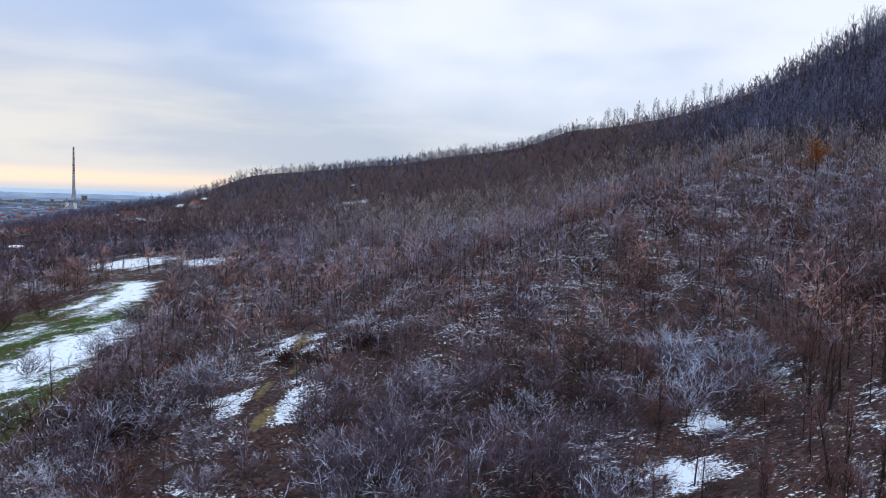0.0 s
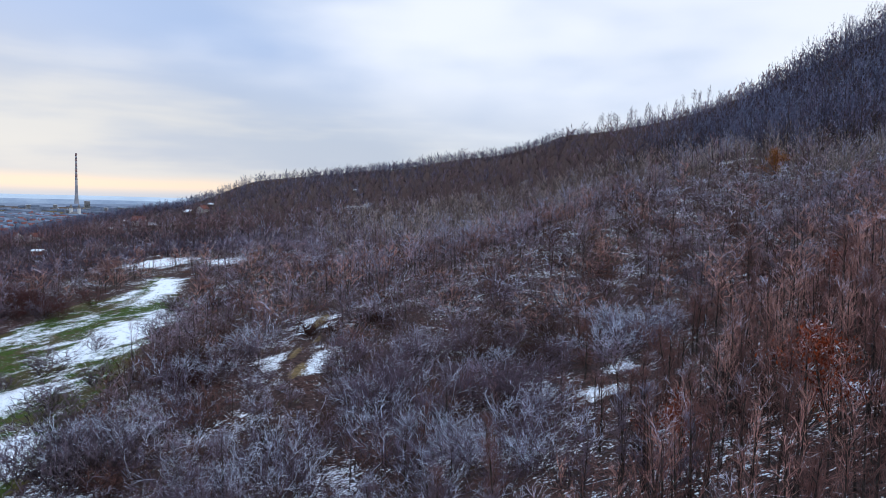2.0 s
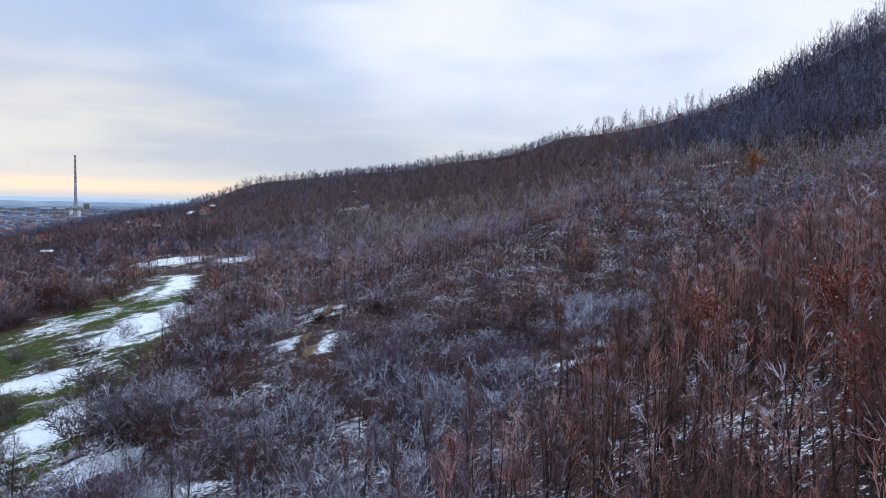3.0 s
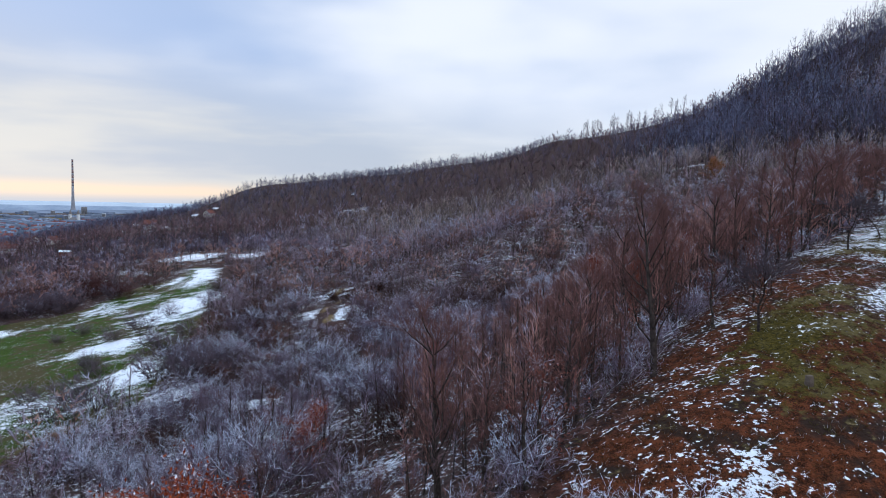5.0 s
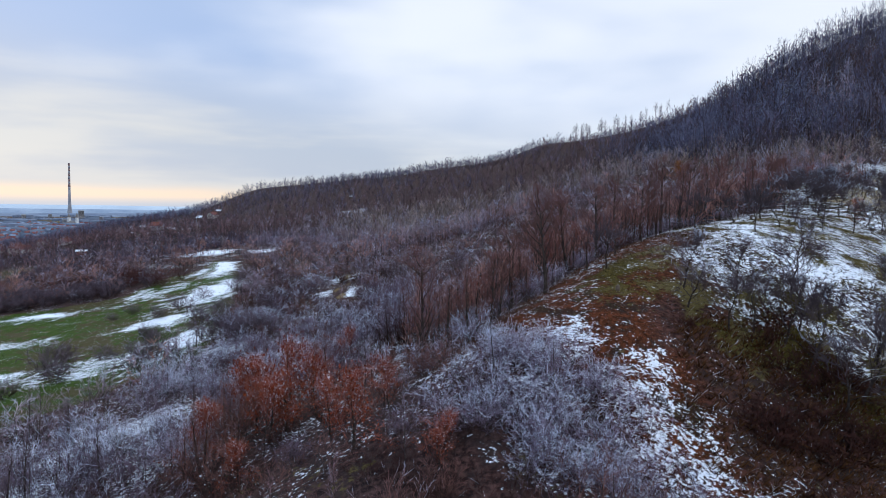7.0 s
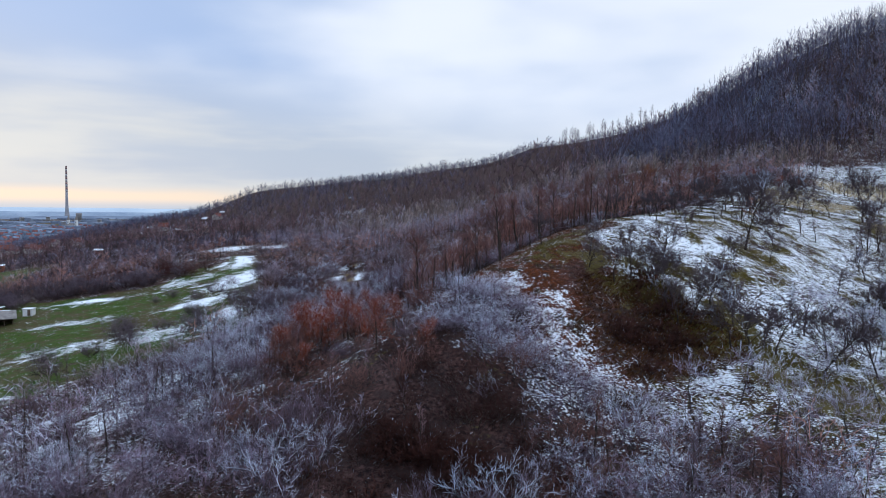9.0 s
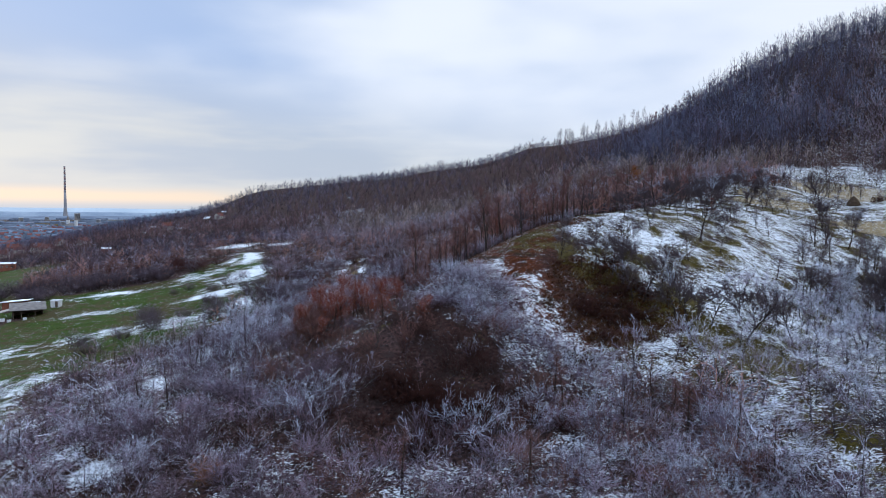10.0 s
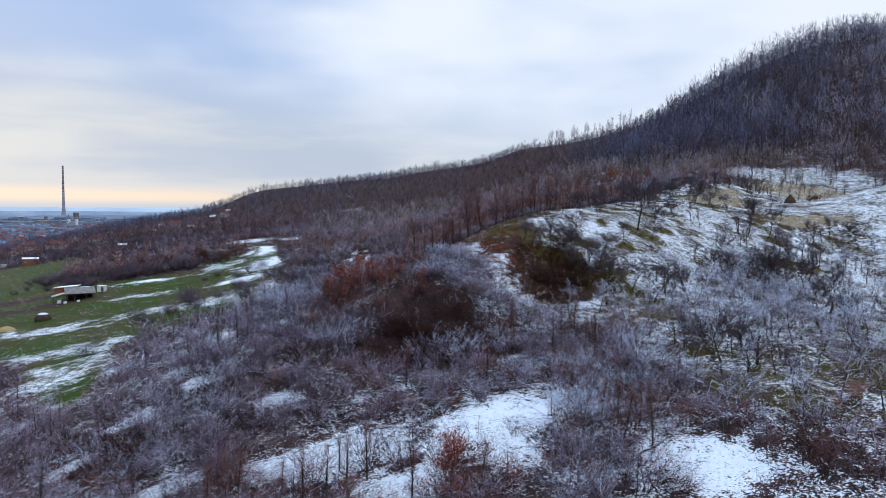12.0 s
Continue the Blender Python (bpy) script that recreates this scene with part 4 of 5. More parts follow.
# -- broad mounds of shrubs that close the thicket in the hollow --
rng = random.Random(19)
mounds = []
for tries in range(6000):
    ox, oy = rng.uniform(-74, 34), rng.uniform(-97, -26)
    size = rng.uniform(0.75, 1.3)
    if inside(ox, oy, MEADOW) > -2.2 or inside(ox, oy, ORCHARD) > -1.5 or glade(ox, oy) > -0.28 or (oy > -62 and inside(ox, oy, ORCHARD) > -9) or oy > (-42 if ox < -16 else -48) or abs(ox - 4) > 0.66 * (oy + 150) + 6 or blob(ox, oy, 4, -53, 13, 9, -10) > 0:
        continue
    if all(math.hypot(ox - a, oy - b) > 1.9 * (size + c) for a, b, c in mounds):
        mounds.append((ox, oy, size))
mound_shapes = [bushy(150 + i, 3.3, 5.2, 15, 1900, 0.015, 0.4) for i in range(5)]
for mat, share, look_of in ((TWIG_RIME, (0.0, 0.34), "broad rounded shrub white with rime"), (TWIG_FROST, (0.34, 0.66), "broad rounded shrub with frosted grey twigs"), (TWIG_HAZEL, (0.66, 0.82), "broad rounded violet-grey shrub, faintly frosted"), (TWIG_PLUM, (0.82, 1.0), "broad rounded plum-brown shrub")):
    chosen = [m for k, m in enumerate(mounds) if share[0] <= (k * 0.618) % 1 < share[1]]
    stand([as_thing("mound_shrub", s, (BARK_FROST, mat), look_of + " in the hollow", "shrub", "shrub mounds of the hollow", SHRUB) for s in mound_shapes], chosen)

# -- trees along the brow of the knoll --
brow = [(12.8, -21.0, 1.1), (8.5, -22.5, 0.8), (19, -12, 0.9), (16, -14.5, 0.95), (21.5, -9.5, 0.8), (25, -6, 0.75), (10, -20.5, 0.85), (3, -24, 1.1), (28, -3, 0.9), (31, 1, 0.85),
        (34, 6, 0.95), (37, 9, 0.8), (41, 14, 0.9), (45, 19, 1.0), (50, 25, 0.85), (54, 30, 0.95), (58, 35, 0.9), (62, 42, 1.0), (66, 48, 0.9), (70, 56, 1.0), (74, 64, 0.95), (14, -12, 1.0)]
brow_shapes = [standing_tree(300 + i, 7.2, 2.4, 0.15, 16, 3000, 1.2, 0.06, 0.017) for i in range(4)]
brow = [(bx, by, s * (1.25 if bx > 20 else 1.1)) for bx, by, s in brow]
stand([as_thing("brow_tree", s, (BARK_DARK, TWIG_BROWN), "tall bare tree with dark trunk on the brow of the slope", "tree", "trees along the brow") for s in brow_shapes], brow)

# -- the orchard --
old_shapes = [standing_tree(400 + i, 4.0, 2.3, 0.24, 14, 1600, 0.7, 0.18, 0.032) for i in range(6)]
stand([as_thing("orchard_tree", s, (BARK_DARK, TWIG_ORCHARD), "old crooked bare fruit tree in the snowy orchard", "fruit tree", "orchard trees") for s in old_shapes],
      [(ox, oy, tall * 1.27 / 4.0) for ox, oy, tall in ORCHARD_TREES])

# -- trees that keep their dead leaves --
oak_shapes = [standing_tree(500 + i, 5.5, 2.0, 0.12, 13, 300, 0.9, 0.1, 0.024, 2600, 0.17, slight=True) for i in range(3)]
oaks = [as_thing("russet_oak", s, (BARK_DARK, TWIG_BROWN, LEAF_RUSSET), "young oak with withered russet leaves", "tree", "russet oaks", leaf_label="withered russet leaves") for s in oak_shapes]
stand(oaks, [(-7, -27, 1.3), (-1, -37, 0.95), (-10.5, -22, 1.2), (-8, -29, 1.0), (7, -94, 1.1), (-5, -26, 1.0), (-5, -10, 0.85), (16, -7, 0.9), (18, 10, 1.0), (3, 6, 0.7), (20, 3, 1.0), (23, 5, 0.9), (-3, -33, 0.8),
             (60, 15, 0.7), (119, 108, 0.9), (99, 99, 1.0), (-12, -30, 0.9), (1, -34, 0.7), (104, 92, 0.8), (38, 46, 0.9), (12, 14, 0.8), (4, -41, 0.6), (-8, -36, 0.6)])
pinks = [as_thing("beech_sapling", standing_tree(520 + i, 4.0, 1.5, 0.1, 11, 260, 0.9, 0.1, 0.022, 560, 0.12, slight=True), (BARK_DARK, TWIG_BROWN, LEAF_PINK), "small beech with faded red leaves dusted with snow", "tree", "faded beeches",
         leaf_label="faded red leaves") for i in range(2)]
stand(pinks, [(7, -25.5, 1.3), (17, -17, 1.0), (34, -88, 0.8), (24, -10, 1.0), (20, -15, 0.9), (-2, -95, 1.0), (30, 30, 1.3), (12, -95, 1.0), (27, -5, 0.9), (-26, -88, 1.0)])
ambers = [as_thing("amber_bush", bushy(540, 3.2, 1.9, 11, 260, 0.024, 0.9, 500), (BARK_DARK, TWIG_BROWN, LEAF_ORANGE), "upright bush with amber leaves among frosted shrubs", "shrub", "amber bushes", SHRUB, "amber leaves")]
stand(ambers, [(-13.5, -64, 1.0), (47, -84, 0.8), (44, -86, 0.6), (46.4, -84.6, 0.8)])

stand([as_thing("amber_tree", standing_tree(545, 9.0, 3.2, 0.2, 16, 500, 0.9, 0.08, 0.06, 2400, 0.42, slight=True), (BARK_DARK, TWIG_BROWN, LEAF_ORANGE), "broad tree with amber autumn leaves on the wooded slope", "tree", "", leaf_label="amber leaves")],
      [(92, 172, 1.0)])

# -- a few plants that stand out: forked young trees, a clump of upright rods --
forked = [as_thing("forked_tree", bushy(700 + i, 5.4, 2.6, 5, 520, 0.022, 0.8), (BARK_DARK, TWIG_HAZEL), "leafless many-stemmed young tree rising above the thicket", "tree", "forked young trees") for i in range(2)]
stand(forked, [(-22, -46.6, 1.0), (-0.6, 52.5, 1.0), (22.3, -87.6, 0.95), (28.7, -61.3, 0.9), (6.5, -2.5, 0.95), (-9, 30, 0.8), (14.3, 81.6, 0.9), (-18, 12, 0.9), (31, 60, 1.0)])
stand([as_thing("rod_clump", bushy(710, 4.4, 2.4, 18, 900, 0.020, 1.0, slight=True), (BARK_DARK, TWIG_BROWN), "clump of upright bare brown rods with rime at its foot", "shrub", "rod clumps", SHRUB)], [(36.7, -96.5, 1.0), (34.3, -93, 0.7), (2, -46, 0.9)])

# -- single bushes in the meadow --
stand([as_thing("meadow_bush", s, (BARK_DARK, TWIG_SLOE), "dense dark bare bush in the snowy meadow", "shrub", "meadow bushes", SHRUB) for s in (bushy(560 + i, 2.5, 3.4, 14, 1500, 0.030) for i in range(3))],
      [(bx, by, 1.45 * size) for bx, by, size in [(-49, 82, 0.9), (-50, 71, 1.3), (-35, 46, 1.5), (-27, 33, 1.6), (-62, 74, 0.8), (-65, 71, 0.6), (-57, 33, 1.5), (-51, 38, 0.9), (-40, 25, 1.4), (-43, 87, 1.0), (-47, 106, 1.0), (-53, 66, 0.9),
       (-60, 42, 1.1), (-46, 99, 0.7), (-66, 20, 1.0), (-58, 8, 1.2), (-50, 52, 0.9), (-57, -22, 1.0), (-64, -40, 1.2)] + [(-78, 100, 1.4), (-84, 98, 1.7), (-90, 95, 1.5), (-96, 94, 1.8), (-103, 95, 1.6), (-110, 97, 1.8), (-118, 101, 1.5),
       (-125, 103, 1.8), (-132, 107, 1.6), (-88, 101, 1.5), (-106, 101, 1.6), (-72, 108, 1.3), (-41, 56, 1.2), (-39, 62, 1.0), (-34, 38, 1.4), (-43, 34, 1.2), (-46, 46, 0.9), (-37, 29, 1.5)] + [(-26, 36, 1.5), (-30, 42, 1.2), (-53, 26, 1.2), (-58, 22, 1.0)]])

rng = random.Random(61)
stand([as_thing("hedge_bush", bushy(570 + i, 2.8, 3.6, 12, 1100, 0.040), (BARK_DARK, TWIG_SLOE), "dense violet-grey bare bush in the hedge behind the sheds", "shrub", "hedge behind the sheds", SHRUB) for i in range(3)],
      [(-103 - 46 * k / 17 + rng.gauss(0, 2), 79 + 42 * k / 17 + rng.gauss(0, 2.5), rng.uniform(0.9, 1.5)) for k in range(18)] + [(-116 + 42 * t - 0.35 * d, 84 + 12 * t + 0.94 * d, rng.uniform(1.0, 1.6)) for t, d in ((rng.random(), rng.random() * 24) for _ in range(44))] + [(-128 + rng.gauss(0, 6), 88 + rng.gauss(0, 4), rng.uniform(0.6, 1.0)) for k in range(6)])

# -- frosted young trees and dark clumps in the lower orchard, and the hedge rows at its top --
rng = random.Random(23)
lower = []
while len(lower) < 225:
    ox, oy = rng.uniform(26, 118), rng.uniform(-90, 22)
    if inside(ox, oy, ORCHARD) > -1 and oy < -42 + 0.9 * (ox - 37) + 5 * math.sin(ox * 0.3) and (ox < 66 or rng.random() < 0.2) and blob(ox, oy, 28, -33, 8, 12, 25) < 0 and all((ox - a) ** 2 + (oy - b) ** 2 > 6 for a, b, _ in lower):
        lower.append((ox, oy, rng.uniform(0.7, 1.45)))
stand([as_thing("frosted_fruit_tree", s, (BARK_FROST, TWIG_RIME), "small bare fruit tree with frosted twigs", "fruit tree", "frosted fruit trees") for s in (standing_tree(420 + i, 3.8, 2.5, 0.2, 12, 1000, 0.55, 0.16, 0.019) for i in range(5))], lower)
dark_group = [(66 + rng.gauss(0, 5), -24 + rng.gauss(0, 5), rng.uniform(0.9, 1.5)) for _ in range(16)] + [(90 + rng.gauss(0, 10), 3 + rng.gauss(0, 8), rng.uniform(0.7, 1.35)) for _ in range(46)]
upper = []
while len(upper) < 70:
    ox, oy = rng.uniform(60, 215), rng.uniform(62, 215)
    d = inside(ox, oy, ORCHARD)
    if 0 < d < 26 and (d < 9 or oy > 110) and (ox - 120) ** 2 + (oy - 66) ** 2 > 300:
        upper.append((ox, oy, rng.uniform(0.6, 1.5)))
stand([as_thing("dark_tree", s, (BARK_DARK, TWIG_ORCHARD), "dark leafless tree in a clump on the snowy slope", "tree", "dark trees of the slope") for s in (standing_tree(440 + i, 4.6, 1.9, 0.15, 12, 800, 1.1, 0.1, 0.032) for i in range(4))], dark_group + upper)

# -- red-brown bushes above the meadow --
rng = random.Random(29)
stand([as_thing("red_bush", bushy(590 + i, 4.0, 4.6, 12, 1300, 0.034, 0.6), (BARK_DARK, TWIG_RED), "broad dark red-brown bush on the edge of the meadow", "shrub", "red-brown bushes", SHRUB) for i in range(3)],
      [(-84 + rng.gauss(0, 8), 112 + rng.gauss(0, 9), rng.uniform(0.7, 1.4)) for _ in range(26)])

# -- brambles on the dark flank of the knoll --
dark = [as_thing("bramble_bush", bushy(580 + i, 2.0, 2.8, 10, 800, 0.036, 0.3), (BARK_DARK, TWIG_BRAMBLE), "low dark brown bramble bush without snow", "shrub", "brambles", SHRUB) for i in range(3)]
rng = random.Random(7)
spots = []
for cx, cy, w, d, n in ((28, -34, 8, 11, 30), (7, -57, 7, 5, 40), (1, -53, 6, 5, 16), (-24, 57, 5, 4, 8), (-10, 70, 5, 3, 8), (-40, 108, 5, 4, 6), (48, 66, 5, 4, 6), (131, 73, 2, 1, 4)):
    spots += [(cx + rng.gauss(0, 0.5) * w, cy + rng.gauss(0, 0.5) * d, rng.uniform(0.6, 1.4)) for _ in range(n)]
stand(dark, spots)

# -- woods of the middle distance and the hills --
CREST = [(-440, 900), (-180, 915), (-84, 885), (30, 830), (150, 775), (225, 660), (280, 560), (330, 480), (385, 460), (460, 430), (460, -60), (-440, -60), (-620, 500), (-620, 780)]
x, y, rng = field(-440, 440, -60, 430, 4.4, 21)
beyond = ((np.abs(x) > 133) | (y > 158)) & wooded(x, y) & wedge(x, y, 20) & (land(x, y) > -30) & (inside(x, y, CREST) > 0)
beyond &= (blob(x, y, 185, 165, 42, 34, 40) < 0) | (rng.random(len(x)) < 0.3)
x, y = x[beyond], y[beyond]
size = np.clip(rng.lognormal(0.12, 0.34, len(x)), 0.45, 1.9)
tone = wobble(x, y, 60, 3.5) + 0.5 * wobble(x, y, 17, 0.5) + rng.normal(0, 0.35, len(x))
tone = tone - 1.3 * np.clip((-40 - x) / 60, 0, 1) + 0.9 * np.clip((y - 200) / 90, 0, 1) * np.clip((x + 60) / 70, 0, 1)
hill = land(x, y) > 56 + 12 * wobble(x, y, 80, 2.0)
closer = y < 250
mids = [simple_tree(600 + i, 6.4, 2.3, 96, 0.07, 0.05, 1.2) for i in range(6)]
small_mids = [simple_tree(610 + i, 6.6, 2.6, 60, 0.12, 0.06, 1.1) for i in range(6)]
highs = [simple_tree(620 + i, 13, 4.4, 128, 0.145, 0.08, 1.1) for i in range(6)]
rows = np.column_stack((x, y, size))
thick = (x < -30 + 25 * wobble(x, y, 40, 0.9)) & (y < 380) & (rng.random(len(x)) < 0.72)
round_bushes = [bushy(630 + i, 3.4, 5.0, 6, 88, 0.07, light=True) for i in range(6)]
bush_rows = rows * np.array((1, 1, 0.95))
for mask, mat, label in ((tone > -0.3, TWIG_HAZEL, "faintly frosted"), ((tone <= -0.3) & (tone > -1.2), TWIG_DARK, "violet-grey"), (tone <= -1.2, TWIG_SLOE, "dark")):
    scatter("slope_thicket", round_bushes, (BARK_DARK, mat), bush_rows[thick & ~hill & mask], "rounded %s bushes on the valley slope" % label, "thicket")
hill_or_bush = hill | thick
for rank, shapes in ((closer, mids), (~closer, small_mids)):
    where = "near" if shapes is mids else "upper"
    scatter("grey_slope_wood", shapes, (BARK_PALE, TWIG_GREY), rows[~hill_or_bush & rank & (tone > 0.1)], "leafless grey and tan woodland on the %s slope" % where, "woodland")
    scatter("frosted_slope_wood", shapes, (BARK_FROST, TWIG_HAZEL), rows[~hill_or_bush & rank & (tone <= 0.1) & (tone > -0.5)], "leafless frosted woodland on the %s slope" % where, "woodland")
    scatter("brown_slope_wood", shapes, (BARK_DARK, TWIG_PLUM), rows[~hill_or_bush & rank & (tone <= -0.5)], "leafless brown woodland on the %s slope" % where, "woodland")
high_rows = rows * np.array((1, 1, 1.05))
high_rows[:, 2] *= 1 - 0.2 * np.clip((x - 240) / 80, 0, 1)
icy = (wobble(x, y, 38, 1.9) + 0.6 * wobble(x, y, 12, 0.5) > 0.1) & (x > 215) & (y < 330)
# blue and violet tones here paint aerial haze over the hill
for mask, mat, label in ((icy, TWIG_HAZEL, "frosted violet"), (~icy & (tone > 0.35), TWIG_HAZE, "haze-blue"), (~icy & (tone <= 0.35) & (tone > -0.35), TWIG_DARK, "violet-brown"), (~icy & (tone <= -0.35), TWIG_UMBER, "umber")):
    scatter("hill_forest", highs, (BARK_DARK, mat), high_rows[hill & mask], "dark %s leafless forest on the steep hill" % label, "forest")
RIDGE_ROW = [(146, 640), (172, 600), (208, 522)]
x, y, rng = field(-620, 460, 430, 915, 7.2, 31)
keep = wooded(x, y) & ((along(x, y, RIDGE_ROW) > 15) | (rng.random(len(x)) < 0.1)) & (land(x, y) > -26) & wedge(x, y, 20) & (inside(x, y, CREST) > 0)
rows = np.column_stack((x, y, np.where(along(x, y, RIDGE_ROW) < 42, 0.5, 1.0) * np.clip(rng.lognormal(-0.12, 0.26, len(x)), 0.45, 1.5) * (0.80 + 0.38 * np.clip((x - 60) / 150, 0, 1))))[keep]
far_shapes = [simple_tree(640 + i, 9.6, 5.4, 34, 0.54, 0.0, 0.9) for i in range(5)]
tone = wobble(rows[:, 0], rows[:, 1], 110, 1.4) + 0.6 * wobble(rows[:, 0], rows[:, 1], 36, 0.6) + 0.8 * np.clip((560 - rows[:, 1]) / 150, -0.9, 1)
# the far ridge too has its haze in the blue and violet twigs
for mask, mat, label in ((tone > 0.25, TWIG_UMBER, "umber"), ((tone <= 0.25) & (tone > -0.5), TWIG_DARK, "violet"), (tone <= -0.5, TWIG_HAZE, "haze-blue")):
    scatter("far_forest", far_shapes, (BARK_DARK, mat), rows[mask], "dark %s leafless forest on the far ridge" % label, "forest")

# -- the open row of tall trees on the ridge --
rng = random.Random(37)
row = []
for (ax, ay), (bx, by) in zip(RIDGE_ROW, RIDGE_ROW[1:]):
    for k in range(14):
        t = (k + rng.random()) / 14
        row.append((ax + (bx - ax) * t + rng.gauss(0, 3), ay + (by - ay) * t + rng.gauss(0, 3), rng.uniform(0.75, 1.1)))
stand([as_thing("ridge_tree", simple_tree(680 + i, 19.0, 3.2, 130, 0.24, 0.40, 1.2), (BARK_DARK, TWIG_DARK), "tall thin bare tree in an open row on the ridge", "tree", "trees of the ridge row") for i in range(4)], row)

# -- tussocks of withered grass that stand out of the snow --
def tussock(seed, blades, long, wide):
    rng = random.Random(seed)
    fine = ([], [])
    for _ in range(blades):
        turn, lean = rng.uniform(0, 2 * math.pi), rng.uniform(0.5, 1.6)
        blade(*fine, Vector((math.cos(turn) * 0.06, math.sin(turn) * 0.06, -0.03)), Vector((math.cos(turn) * lean, math.sin(turn) * lean, 1)).normalized(), long * rng.uniform(0.6, 1.2), wide, rng)
    return (fine,)


def tussocks(name, spots_of, step, bounds, seed, mat, label, size=1.0, width=0.04, blades=13):
    x, y, rng = field(*bounds, step, seed)
    keep = spots_of(x, y, rng)
    scatter(name, [tussock(seed + i, blades, 0.28, width) for i in range(5)], (mat,), np.column_stack((x, y, size * rng.uniform(0.5, 1.25, len(x))))[keep], label, "grass")


def olive_turf(x, y):
    return 1 - along(x, y, [(18, -24), (23, -19), (27, -22), (27, -28)]) / 4.5 + 0.6 * wobble(x, y, 4, 0.4) > 0


tussocks("knoll_grass", lambda x, y, rng: (inside(x, y, ORCHARD) > -0.5) & ~olive_turf(x, y) & (rng.random(len(x)) < 0.9), 0.36, (4, 34, -52, -6), 51, TUSSOCK, "withered brown grass tussocks on the knoll", 0.9, 0.022, 12)
tussocks("knoll_turf", lambda x, y, rng: (inside(x, y, ORCHARD) > -0.5) & olive_turf(x, y) & (rng.random(len(x)) < 0.9), 0.36, (8, 36, -40, -8), 56, TUSSOCK_OLIVE, "olive grass tussocks on top of the knoll", 0.85, 0.022, 12)
tussocks("bracken", lambda x, y, rng: (np.maximum(blob(x, y, 28.5, -33.5, 9, 7, -20), blob(x, y, 25, -38, 7, 6)) > 0.02) & (rng.random(len(x)) < 0.9), 0.42, (15, 40, -48, -24), 55, TUSSOCK, "dark withered bracken on the flank of the knoll", 2.0)
tussocks("orchard_grass", lambda x, y, rng: (inside(x, y, ORCHARD) > 0) & (x + 0.4 * y > 20) & (rng.random(len(x)) < 0.8 + 0.4 * wobble(x, y, 15, 2.2)) & wedge(x, y, 4), 1.05, (26, 125, -76, 100), 52, TUSSOCK_OLIVE, "olive grass tussocks in the orchard snow")
tussocks("glade_grass", lambda x, y, rng: (glade(x, y) > -0.1) & (rng.random(len(x)) < 0.2 + 0.6 * wobble(x, y, 5, 1.9)), 0.5, (-62, 40, -98, 84), 53, TUSSOCK, "dark dead grass in the snowy clearings", 0.8)
tussocks("meadow_grass", lambda x, y, rng: (inside(x, y, MEADOW) > 0) & (rng.random(len(x)) < 0.4 + 0.4 * wobble(x, y, 9, 1.2)) & wedge(x, y, 4), 1.3, (-125, -36, -58, 145), 54, TUSSOCK_GREEN, "green grass tussocks in the meadow snow")

# ---- buildings and things ----
CONCRETE = plain("weathered_concrete", (0.25, 0.25, 0.27), (0.36, 0.35, 0.36), 0.05, 0.9, 0.1)
BAND_RED = plain("faded_red_paint", (0.24, 0.155, 0.15), (0.31, 0.20, 0.19), 0.05, 0.8, 0.1)
PLASTER = plain("pale_plaster", (0.50, 0.47, 0.42), (0.68, 0.65, 0.60), 0.4)
BRICK = plain("red_brick_wall", (0.20, 0.075, 0.05), (0.32, 0.13, 0.09), 0.8)
TILE = plain("red_roof_tiles", (0.12, 0.045, 0.036), (0.23, 0.09, 0.07), 0.7)
SHEET = plain("rusty_roof_sheet", (0.13, 0.11, 0.10), (0.26, 0.23, 0.21), 1.0, 0.6)
BOARD = plain("weathered_boards", (0.07, 0.05, 0.04), (0.17, 0.13, 0.10), 1.5)
SNOW_COVER = plain("lying_snow", (0.70, 0.74, 0.80), (0.83, 0.85, 0.89), 1.0, 0.7)
WHITE_PAINT = plain("white_paint", (0.62, 0.63, 0.64), (0.80, 0.80, 0.80), 0.8, 0.5)
HAY = plain("old_hay", (0.035, 0.024, 0.018), (0.10, 0.068, 0.045), 3.0, 0.95, 0.8)
STRAW_HEAP = plain("yellow_straw", (0.30, 0.20, 0.08), (0.48, 0.36, 0.17), 3.0, 0.95, 0.8)
GLASS = plain("dark_window", (0.015, 0.018, 0.022), (0.04, 0.045, 0.05), 0.5, 0.15, 0.0)
RUBBER = plain("black_rubber", (0.015, 0.015, 0.015), (0.03, 0.03, 0.03), 2.0)
DEAD_WOOD = plain("bleached_dead_wood", (0.30, 0.28, 0.25), (0.55, 0.52, 0.48), 4.0)


def piece(name, bm, mat, parent, label="", smooth=False):
    """One mesh part from a bmesh."""
    mesh = bpy.data.meshes.new(name)
    bm.to_mesh(mesh)
    bm.free()
    if smooth:
        mesh.shade_smooth()
    mesh.materials.append(mat)
    ob = new(name, mesh)
    ob.parent = parent
    return tagged(ob, label)


def slab(size, at, turn=(0, 0, 0), bevel=0.02):
    bm = bmesh.new()
    bmesh.ops.create_cube(bm, size=1)
    bmesh.ops.scale(bm, vec=size, verts=bm.verts)
    if bevel:
        bmesh.ops.bevel(bm, geom=bm.edges[:], offset=bevel, segments=1, affect="EDGES")
    bmesh.ops.transform(bm, matrix=pose(*at, *turn), verts=bm.verts)
    return bm


